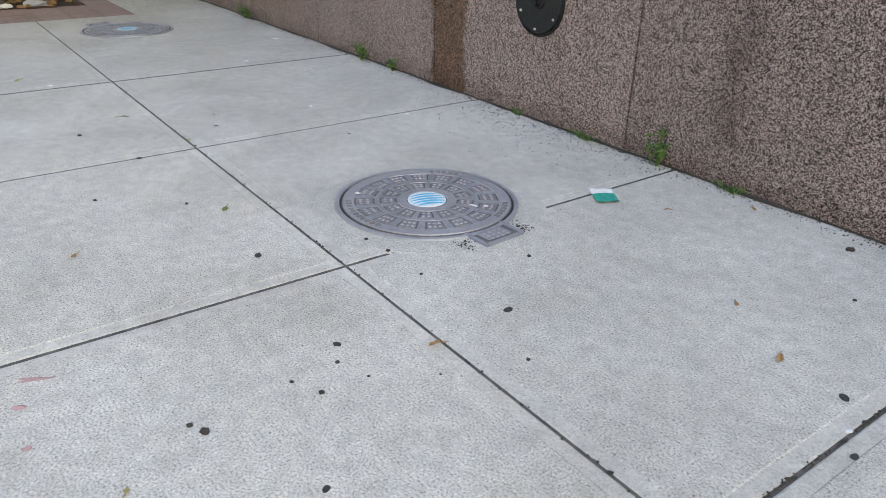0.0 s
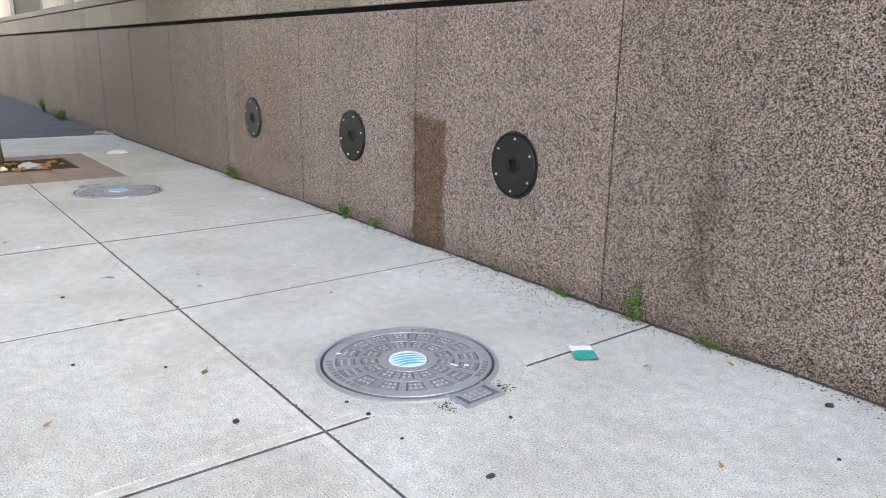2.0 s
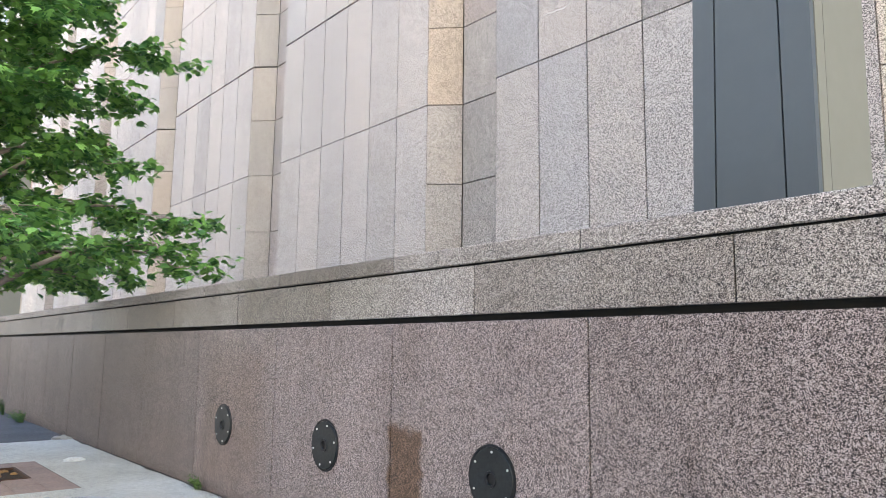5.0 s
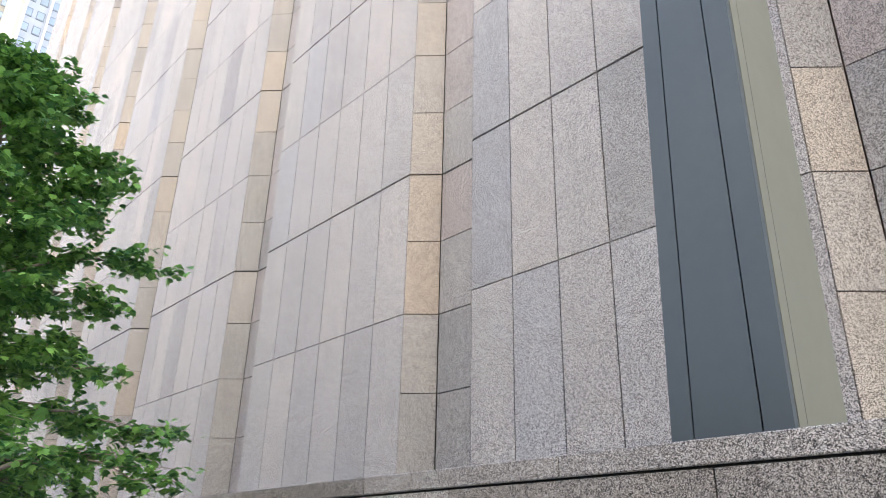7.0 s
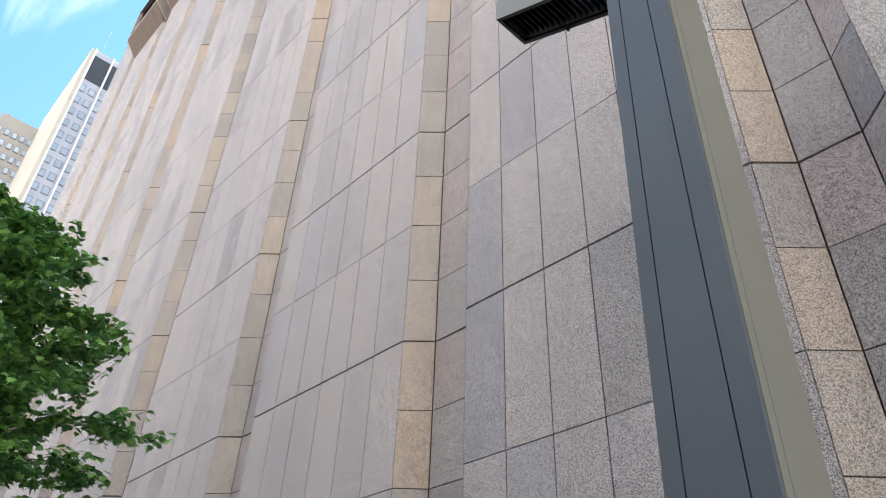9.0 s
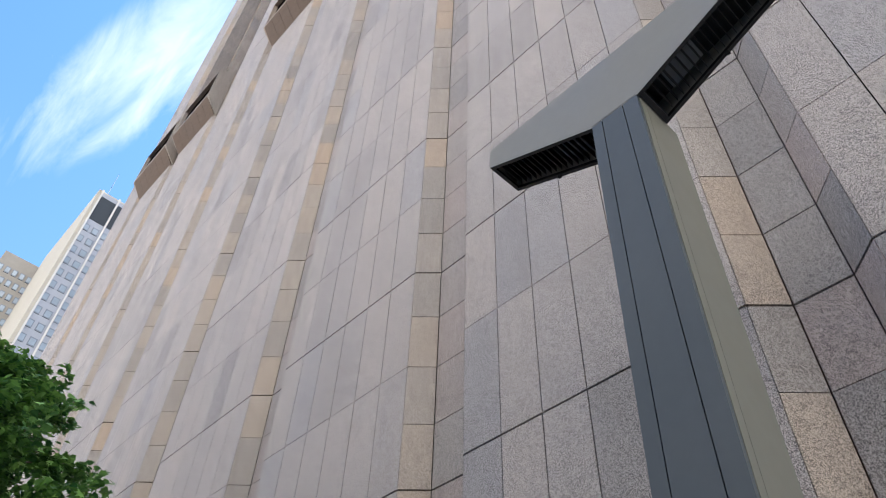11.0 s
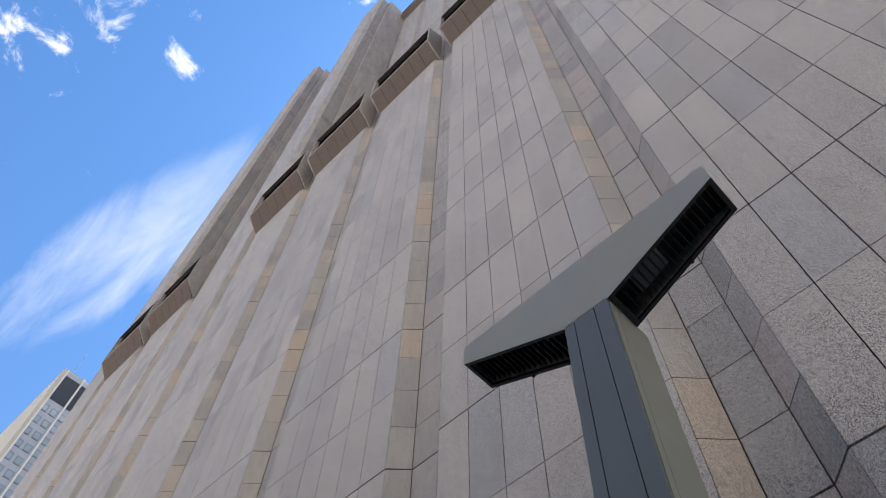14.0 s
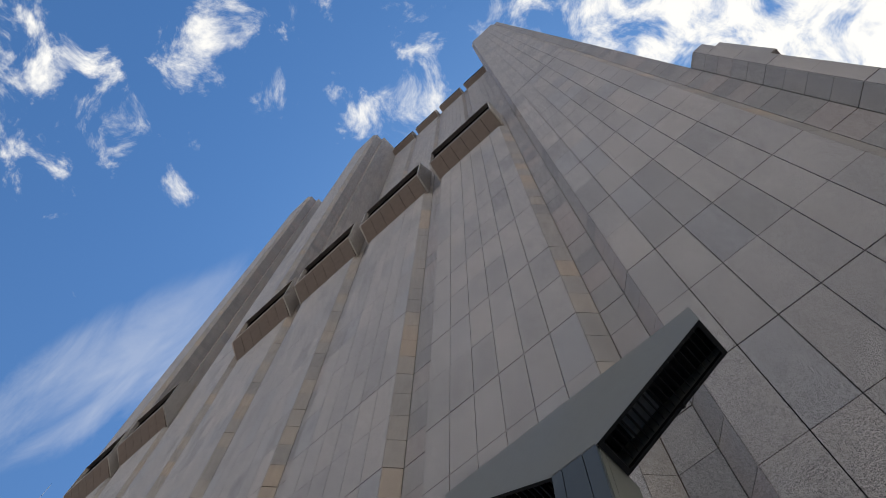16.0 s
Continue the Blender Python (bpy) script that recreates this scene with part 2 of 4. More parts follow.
# one stain, and a darker tone for everything beyond x -10.5
M_BAND = granite("granite coarse grey brown", (0.022, 0.019, 0.018), (0.275, 0.242, 0.222), (0.66, 0.605, 0.565), 200, [(0, (0.74, 0.72, 0.69)), (0.5, (0.95, 0.94, 0.92)), (1, (1.08, 1.08, 1.08))], 0.6, 1.5, tinted_areas=[(-8.2, -5.2, 1.9, 2.7, 0.5, 0.5, (0.62, 0.62, 0.52)), (-70, -10.5, 0.0, 4.7, 1.8, 0.7, (0.55, 0.50, 0.47))], streak=0.4)
M_JOINT = plain("joint mortar dark", (0.012, 0.011, 0.010), 0.95, 0, 0.2, 20, 0.1)
# mast front: reflection of sky and dark street put into the base colour
M_PYLON_FRONT = plain("pylon metal front, reflection in colour", (0.090, 0.108, 0.123), 0.5, 0.0, 0.05, 8, 0.02, 0.3)
M_HEAD = plain("painted metal warm grey", (0.24, 0.235, 0.215), 0.5, 0.0, 0.05, 8, 0.02, 0.5)
# mast side: paler base colour stands in for the light on that face
M_PYLON_LIT = plain("pylon metal lit side, pale olive grey", (0.198, 0.197, 0.168), 0.55, 0.0, 0.05, 8, 0.02, 0.4)
M_BLACK = plain("black louvre metal", (0.006, 0.006, 0.007), 0.5, 0.0, 0.2, 30, 0.05)
M_GLASS_LAMP = plain("lamp lens dull grey", (0.25, 0.26, 0.27), 0.25, 0.0, 0.1, 20, 0.02, 0.6)
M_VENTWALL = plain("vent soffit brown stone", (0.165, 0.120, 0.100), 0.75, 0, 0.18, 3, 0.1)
M_IRON = plain("cast iron worn", (0.30, 0.315, 0.35), 0.5, 0.35, 0.3, 40, 0.3, 0.5)
M_IRON_DARK = plain("cast iron dirt", (0.145, 0.145, 0.15), 0.75, 0.15, 0.3, 40, 0.3)
M_IRON_PAN = plain("cast iron with rust film", (0.25, 0.24, 0.245), 0.7, 0.2, 0.3, 30, 0.3)
M_IRON_LIGHT = plain("cast iron polished by feet", (0.36, 0.375, 0.41), 0.42, 0.35, 0.22, 40, 0.2, 0.5)
M_PLATE = plain("black painted plate", (0.013, 0.016, 0.017), 0.45, 0.1, 0.75, 40, 0.15)
M_BOLT = plain("bolt steel", (0.62, 0.63, 0.60), 0.4, 0.8, 0.2, 60, 0.1)
M_WHITE = plain("white enamel worn", (0.72, 0.78, 0.80), 0.45, 0, 0.08, 60, 0.05)
M_BLUE = plain("light blue enamel", (0.10, 0.47, 0.68), 0.45, 0, 0.1, 60, 0.05)
M_ASPHALT = plain("asphalt", (0.085, 0.083, 0.083), 0.92, 0, 0.5, 18, 0.5, 0.3, 0.006)
M_PAVER = plain("pink brick paver", (0.30, 0.215, 0.185), 0.85, 0, 0.3, 25, 0.3)
M_SOIL = plain("soil", (0.05, 0.035, 0.025), 0.95, 0, 0.5, 40, 0.8, 0.2, 0.02)
M_BARK = plain("bark grey brown", (0.27, 0.22, 0.185), 0.9, 0, 0.4, 22, 0.9, 0.2, 0.02)
M_GUM = plain("old gum", (0.045, 0.043, 0.042), 0.8, 0, 0.3, 60, 0.2)
M_GRIT = plain("dark grit", (0.05, 0.045, 0.04), 0.9, 0, 0.5, 50, 0.2)
M_DRYLEAF = plain("dry leaf", (0.33, 0.19, 0.075), 0.75, 0, 0.35, 70, 0.2)
M_PAPER = plain("white litter paper", (0.75, 0.76, 0.75), 0.7, 0, 0.06, 40, 0.1)
M_GREENPLASTIC = plain("teal printed foil", (0.01, 0.33, 0.26), 0.35, 0, 0.1, 60, 0.05, 0.5)
M_PINK = plain("pink spray paint", (0.52, 0.33, 0.32), 0.85, 0, 0.25, 60, 0.2)
M_TOWER = plain("pale tower concrete", (0.60, 0.57, 0.50), 0.85, 0, 0.06, 0.8, 0)
M_TOWERB = plain("beige tower brick", (0.40, 0.38, 0.35), 0.85, 0, 0.1, 0.8, 0)
M_PANE = plain("window glass blue", (0.38, 0.47, 0.57), 0.12, 0.0, 0.2, 0.5, 0, 0.8)
M_DARKPANE = plain("dark louvre bays", (0.03, 0.04, 0.05), 0.4, 0.0, 0.2, 0.5, 0, 0.5)


def concrete(name="sidewalk concrete", grit=1.0):
    """Broomed concrete; grit 0 is a margin smoothed with an edging tool."""
    m, ns, ls, b = material(name, 0.88, 0.0, 0.3)
    co = place_of(ns)
    fine, mid, big = noise_at(ns, ls, co, 120, 4, 0.8), noise_at(ns, ls, co, 14, 6, 0.65), noise_at(ns, ls, co, 1.1, 5, 0.6, 0.4)
    base = ramp(ns, ls, big, [(0.32, (0.475, 0.462, 0.418)), (0.55, (0.575, 0.562, 0.515)), (0.72, (0.63, 0.618, 0.578))])
    col = mixc(ns, ls, 1.0, base, ramp(ns, ls, mid, [(0.3, 0.82), (0.7, 1.12)]), "MULTIPLY")
    col = mixc(ns, ls, 1.0, col, ramp(ns, ls, fine, [(0.34, 1 - 0.78 * grit), (0.45, 1 - 0.12 * grit), (0.55, 1 + 0.08 * grit), (0.70, 1 + 0.55 * grit)]), "MULTIPLY")
    tone = ramp(ns, ls, piece_random(ns, ls), [(0, (0.93, 0.94, 0.95)), (1, (1.05, 1.04, 1.02))])
    col = mixc(ns, ls, 1.0, col, tone, "MULTIPLY")
    # small dark pits
    v = ns.new("ShaderNodeTexVoronoi")
    v.inputs["Scale"].default_value = 26
    ls.new(co, v.inputs["Vector"])
    pit = ramp(ns, ls, v.outputs["Distance"], [(0.05, 0.35), (0.11, 1.0)])
    col = mixc(ns, ls, ramp(ns, ls, noise_at(ns, ls, co, 2.2, 3), [(0.36, 0.25), (0.55, 1.0)]), col, mixc(ns, ls, 1.0, col, pit, "MULTIPLY"))
    # broom strokes
    mp = ns.new("ShaderNodeMapping")
    mp.inputs["Scale"].default_value = (150, 6, 1)
    mp.inputs["Rotation"].default_value = (0, 0, radians(4))
    ls.new(co, mp.inputs["Vector"])
    broom = noise_at(ns, ls, mp.outputs[0], 1.0, 3, 0.6)
    ls.new(col, b.inputs["Base Color"])
    bumped(ns, ls, b, mathn(ns, ls, "ADD", mathn(ns, ls, "MULTIPLY", broom, 0.6), fine), 0.15 + 0.45 * grit, 0.004)
    return m


M_CONCRETE = concrete()
M_TOOLED = concrete("tooled concrete margin", 0.45)


def leaf_material(name, a, c):
    m, ns, ls, b = material(name, 0.5, 0.0, 0.35)
    r = piece_random(ns, ls)
    ls.new(ramp(ns, ls, r, [(0, a), (1, c)]), b.inputs["Base Color"])
    t = ns.new("ShaderNodeBsdfTranslucent")
    ls.new(ramp(ns, ls, r, [(0, tuple(v * 1.3 for v in a)), (1, tuple(v * 1.3 for v in c))]), t.inputs["Color"])
    mx = ns.new("ShaderNodeMixShader")
    mx.inputs[0].default_value = 0.22
    ls.new(b.outputs[0], mx.inputs[1])
    ls.new(t.outputs[0], mx.inputs[2])
    ls.new(mx.outputs[0], ns["Material Output"].inputs[0])
    return m


M_LEAF = leaf_material("maple leaf", (0.035, 0.12, 0.035), (0.22, 0.43, 0.10))
M_WEED = leaf_material("weed leaf", (0.05, 0.12, 0.025), (0.14, 0.24, 0.06))
M_BED = plain("joint dust", (0.11, 0.104, 0.096), 0.95, 0, 0.95, 170, 0.9)
M_VEIN = plain("quartz vein", (0.62, 0.60, 0.58), 0.6, 0, 0.1, 60, 0.05)
M_DIRT = plain("packed dirt", (0.07, 0.06, 0.05), 0.95, 0, 0.5, 60, 0.8, 0.2, 0.01)
M_FRAME = plain("dark window frame", (0.24, 0.28, 0.34), 0.5, 0, 0.1, 0.8, 0)
M_CURTAIN = plain("grey curtain wall", (0.44, 0.48, 0.55), 0.6, 0, 0.08, 0.8, 0)
M_RIB = plain("white tower rib", (0.74, 0.74, 0.72), 0.7, 0, 0.05, 0.8, 0)
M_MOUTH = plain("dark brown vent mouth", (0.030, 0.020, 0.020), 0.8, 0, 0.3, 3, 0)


# ---- building blocks ----
def link(name, verts, faces, mat, parent=None, label=""):
    me = bpy.data.meshes.new(name)
    me.from_pydata(verts, [], faces)
    me.update()
    me.materials.append(mat)
    ob = new(name, me)
    if parent:
        ob.parent = parent
    if label:
        tagged(ob, label)
    return ob


def part(name, bm, mat, parent=None, label="", smooth=False):
    me = bpy.data.meshes.new(name)
    bmesh.ops.recalc_face_normals(bm, faces=bm.faces)
    if smooth:
        for f in bm.faces:
            f.smooth = True
    bm.to_mesh(me)
    bm.free()
    me.materials.append(mat)
    ob = new(name, me)
    if parent:
        ob.parent = parent
    if label:
        tagged(ob, label)
    return ob


def share(name, me, parent, x, y, z, turn=0.0):
    """Another object on a mesh that exists already."""
    ob = new(name, me)
    ob.parent = parent
    ob.matrix_basis = pose(x, y, z, 0, 0, turn)
    return ob


def thing(name, label, category, group="", kind="", at=(0, 0, 0)):
    ob = tagged(new(name), label, category, group, kind)
    ob.location = at
    return ob


def slab_faces(verts, faces, o, u, n, w, h, depth=0.05, bev=0.006):
    """A bevelled slab: o its lower left front corner, u along, z up, n outwards."""
    k = len(verts)
    o, u, n, up = Vector(o), Vector(u), Vector(n), Vector((0, 0, 1))
    for inset, out in ((0.0, -depth), (0.0, -bev), (bev, 0.0)):
        for a, c in ((inset, inset), (w - inset, inset), (w - inset, h - inset), (inset, h - inset)):
            verts.append(tuple(o + u * a + up * c + n * out))
    for r in (0, 4):
        for i in range(4):
            j = (i + 1) % 4
            faces.append((k + r + i, k + r + j, k + r + 4 + j, k + r + 4 + i))
    faces.append((k + 8, k + 9, k + 10, k + 11))


def box(bm, x0, x1, y0, y1, z0, z1, bevel=0.0, seg=1):
    r = bmesh.ops.create_cube(bm, size=1.0, matrix=Matrix.Translation(((x0 + x1) / 2, (y0 + y1) / 2, (z0 + z1) / 2)) @ Matrix.Diagonal((x1 - x0, y1 - y0, z1 - z0, 1)))
    if bevel:
        es = list({e for v in r["verts"] for e in v.link_edges})
        bmesh.ops.bevel(bm, geom=es, offset=bevel, segments=seg, affect="EDGES")
    return bm


def new_box(*a, **k):
    return box(bmesh.new(), *a, **k)


def hull(bm, lower, upper):
    """A solid between two rings of as many points."""
    a, b = [bm.verts.new(p) for p in lower], [bm.verts.new(p) for p in upper]
    n = len(a)
    bm.faces.new(a[::-1])
    bm.faces.new(b)
    for i in range(n):
        bm.faces.new((a[i], a[(i + 1) % n], b[(i + 1) % n], b[i]))
    return bm


def tube(bm, pts, radii, sides=8):
    rings = []
    for i, p in enumerate(pts):
        d = (Vector(pts[min(i + 1, len(pts) - 1)]) - Vector(pts[max(i - 1, 0)])).normalized()
        q = d.to_track_quat("Z", "Y")
        rings.append([bm.verts.new(Vector(p) + q @ Vector((math.cos(t) * radii[i], math.sin(t) * radii[i], 0))) for t in (2 * math.pi * k / sides for k in range(sides))])
    for a, b in zip(rings, rings[1:]):
        for k in range(sides):
            bm.faces.new((a[k], a[(k + 1) % sides], b[(k + 1) % sides], b[k]))
    bm.faces.new(rings[0][::-1])
    bm.faces.new(rings[-1])
    return bm


def ring_piece(bm, r0, r1, a0, a1, z0, z1, steps=3, bev=0.0):
    """A sector of a ring, lying flat."""
    rows = []
    for i in range(steps + 1):
        a = a0 + (a1 - a0) * i / steps
        rows.append([bm.verts.new((r * math.cos(a), r * math.sin(a), z)) for r, z in ((r0, z0), (r0 + bev, z1), (r1 - bev, z1), (r1, z0))])
    for p, q in zip(rows, rows[1:]):
        for i in range(3):
            bm.faces.new((p[i], p[i + 1], q[i + 1], q[i]))
    if a1 - a0 < 6.28:
        bm.faces.new(rows[0])
        bm.faces.new(rows[-1][::-1])
    return bm


def disc(bm, r, z0, z1, sides=64, bev=0.0):
    lo = [(r * math.cos(t), r * math.sin(t), z0) for t in (2 * math.pi * k / sides for k in range(sides))]
    hi = [((r - bev) * math.cos(t), (r - bev) * math.sin(t), z1) for t in (2 * math.pi * k / sides for k in range(sides))]
    return hull(bm, lo, hi)


# ---- plan ----
WALL_Y = 3.63                      # street face of the low granite wall
F, SET, UPPER = 7.305, 0.43, 13.3  # tower front, depth of its grooves, set-back front
PITCH, WIDE, X0 = 6.907, 5.24, -7.615
Z0, COURSE, TOP, LEDGE = 8.607, 2.75, 163.0, 58.2
FLAT = PITCH - WIDE - 2 * SET
SHAFTS = (-7, -4, 1)
random.seed(7)

# ---- ground ----
ground = part("ground", new_box(-2500, 2500, -2500, 2500, -0.40, -0.16), M_ASPHALT)
# unseen blocks added across the street keep skylight off lower tower and ground
for x0, x1, top in ((-75, -38, 28), (-37.9, -12, 23), (-11.9, 14, 19), (14.1, 48, 17)):
    front = part("skylight_blocker", new_box(x0, x1, -36, -22, -0.2, top), plain("unseen street block", (0.48, 0.43, 0.37), 0.85, 0, 0.2, 2, 0.1))
    tagged(front, "unseen plain block added across the street to cut skylight", "wall", kind="structure")
tagged(ground, "grey asphalt ground reaching far in every direction", "ground", kind="structure")
pavement = tagged(new("pavement"), "light grey concrete sidewalk of large tooled slabs", "pavement", kind="structure")
for a in ((-9.98, 22, -3.5, WALL_Y + 0.3), (-15.3, -12.66, -3.5, WALL_Y + 0.3), (-12.659, -9.981, 2.48, WALL_Y + 0.3), (-12.659, -9.981, -3.5, -0.35)):
    part("joint_bed", new_box(*a, -0.17, -0.007), M_BED, pavement, "grey grit in the open slab joints")
kerb = part("kerb", new_box(-60, 22, -3.66, -3.51, -0.2, 0.0, bevel=0.02, seg=2), plain("kerb granite", (0.34, 0.33, 0.31), 0.8, 0, 0.25, 40, 0.3), pavement)


def sidewalk_slab(x0, x1, y0, y1):
    """A cast slab: rounded edge, a smooth tooled margin a little lower, and the broomed field."""
    g, m = 0.0032, 0.062
    verts, faces = [], []
    rings = ((0.0, -0.12), (0.0, -0.014), (0.004, -0.006), (0.010, -0.0032), (m, -0.0030), (m + 0.005, 0.0))
    for inset, z in rings:
        i = inset + g
        verts += [(x0 + i, y0 + i, z), (x1 - i, y0 + i, z), (x1 - i, y1 - i, z), (x0 + i, y1 - i, z)]
    for r in range(len(rings) - 1):
        for i in range(4):
            j = (i + 1) % 4
            faces.append((r * 4 + i, r * 4 + j, r * 4 + 4 + j, r * 4 + 4 + i))
    k = len(verts) - 4
    faces.append((k, k + 1, k + 2, k + 3))
    ob = link("slab", verts, faces, M_CONCRETE, pavement)
    ob.data.materials.append(M_TOOLED)
    for f in ob.data.polygons[8:16]:
        f.material_index = 1


LONG = (-3.5, -0.95, 1.352, WALL_Y + 0.02)
CROSS = (-6.52, -4.47, -2.545, -0.68, 1.25, 3.2, 5.1, 7.05, 9.0, 11.0, 13.0)
for x0, x1 in zip(CROSS, CROSS[1:]):
    for y0, y1 in zip(LONG, LONG[1:]):
        sidewalk_slab(x0 + (0.012 if x0 < -6 else 0.003), x1 - (0.003 if x1 < -1 else 0.0), y0, y1)
for y0, y1 in zip(LONG, LONG[1:]):
    sidewalk_slab(-9.98, -6.532, y0, y1)
PIT = (-12.66, -9.98, -0.35, 2.48)   # paver field round the street tree
sidewalk_slab(-15.3, -12.66, -3.5, 1.0)
sidewalk_slab(-15.3, -12.66, 1.0, WALL_Y + 0.02)
sidewalk_slab(-12.66, -9.98, 2.48, WALL_Y + 0.02)
sidewalk_slab(-12.66, -9.98, -3.5, -0.35)
drive = part("driveway", new_box(-60, -15.32, -3.5, WALL_Y + 0.02, -0.15, -0.004, bevel=0.01), M_ASPHALT, pavement, "dark worn asphalt stretch of the sidewalk")

# pavers round the tree pit
HOLE = (-12.1, -11.08, 0.74, 2.10)
PAVER = (0.6, 0.39)
pm = bpy.data.meshes.new("paver")
pb = new_box(-0.30, 0.30, -0.195, 0.195, -0.08, -0.002, bevel=0.006)
for v in pb.verts:
    v.co.x *= 0.985
    v.co.y *= 0.98
pb.to_mesh(pm)
pb.free()
pm.materials.append(M_PAVER)
part("paver_bed", new_box(PIT[0], PIT[1], PIT[2], PIT[3], -0.16, -0.07), M_GRIT, pavement)
for i in range(5):
    for j in range(8):
        x, y = PIT[0] + 0.27 + 0.535 * i, PIT[2] + 0.18 + 0.354 * j
        if HOLE[0] < x < HOLE[1] and HOLE[2] < y < HOLE[3]:
            continue
        ob = share("paver", pm, pavement, x, y, random.uniform(-0.006, 0.002))
        ob.scale = (0.535 / 0.6, 0.354 / 0.39, 1)
frame_bm = bmesh.new()
for a in ((HOLE[0] - 0.03, HOLE[1] + 0.03, HOLE[2] - 0.03, HOLE[2]), (HOLE[0] - 0.03, HOLE[1] + 0.03, HOLE[3], HOLE[3] + 0.03), (HOLE[0] - 0.03, HOLE[0], HOLE[2], HOLE[3]), (HOLE[1], HOLE[1] + 0.03, HOLE[2], HOLE[3])):
    box(frame_bm, *a, -0.12, 0.006)
part("pit_frame", frame_bm, plain("rusty steel edge", (0.09, 0.045, 0.025), 0.8, 0.3, 0.4, 30, 0.3), pavement, "rusty steel edge of the tree pit")
soil = bmesh.new()
bmesh.ops.create_grid(soil, x_segments=14, y_segments=14, size=0.5, matrix=Matrix.Translation(((HOLE[0] + HOLE[1]) / 2, (HOLE[2] + HOLE[3]) / 2, -0.035)) @ Matrix.Diagonal((HOLE[1] - HOLE[0], HOLE[3] - HOLE[2], 1, 1)))
for v in soil.verts:
    v.co.z += 0.03 * noise.noise(v.co * 4)
part("soil", soil, M_SOIL, pavement, "bare dark soil with dry litter in the tree pit")

# ---- low granite wall along the sidewalk ----
low_wall = tagged(new("wall_street"), "low wall of coarse brown granite slabs with a grey coping", "wall", kind="structure")
part("wall_core", new_box(-60, 20, WALL_Y + 0.05, WALL_Y + 0.56, -0.2, 2.38), M_JOINT, low_wall, "dark recessed joints")
WJ = -2.965


def wall_slab(name, x0, x1, z0, z1, mat, gap, deep=0.06, out=0.0):
    verts, faces = [], []
    slab_faces(verts, faces, (x0 + gap, WALL_Y - out, z0), (1, 0, 0), (0, -1, 0), x1 - x0 - 2 * gap, z1 - z0, deep, 0.004)
    link(name, verts, faces, mat, low_wall)


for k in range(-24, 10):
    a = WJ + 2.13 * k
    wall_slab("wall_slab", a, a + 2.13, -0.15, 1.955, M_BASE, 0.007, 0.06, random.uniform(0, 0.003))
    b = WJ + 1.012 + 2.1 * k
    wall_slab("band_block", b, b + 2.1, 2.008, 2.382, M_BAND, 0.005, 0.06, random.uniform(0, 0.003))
    c = WJ - 0.045 + 2.09 * k
    verts, faces = [], []
    slab_faces(verts, faces, (c + 0.005, WALL_Y - 0.012, 2.400), (1, 0, 0), (0, -1, 0), 2.080, 0.138, 0.62, 0.008)
    faces += [(3, 2, 6, 7), (0, 1, 2, 3)]
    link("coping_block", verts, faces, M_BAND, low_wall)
part("coping_bed", new_box(-60, 20, WALL_Y + 0.02, WALL_Y + 0.56, 2.37, 2.44), M_JOINT, low_wall)
plaza = part("plaza", new_box(-60, 20, WALL_Y + 0.55, F + 0.5, -0.2, 1.6), M_CONCRETE)
tagged(plaza, "raised concrete plaza behind the low wall", "pavement", kind="structure")

# ---- office tower ----
tower = tagged(new("office_tower"), "tall windowless tower clad in grey pink granite slabs", "building")
cores = {}


def core_strip(p, q, z0, z1):
    """Dark backing behind the open joints, set back from the slabs."""
    d = (Vector((*q, 0)) - Vector((*p, 0))).normalized()
    n = Vector((d.y, -d.x, 0)) * -0.055
    v, f = cores.setdefault("core", ([], []))
    k = len(v)
    v += [(p[0] + n.x, p[1] + n.y, z0), (q[0] + n.x, q[1] + n.y, z0), (q[0] + n.x, q[1] + n.y, z1), (p[0] + n.x, p[1] + n.y, z1)]
    f.append((k, k + 1, k + 2, k + 3))


joined = {"panel": ([], []), "strip": ([], []), "recess": ([], [])}
near_meshes, near_count = {}, {"panel": 0, "strip": 0, "recess": 0}
MATS = {"panel": M_FACADE, "strip": M_STRIP, "recess": M_RECESS}
NAMES = {"panel": "granite_panel", "strip": "chamfer_block", "recess": "recess_block"}


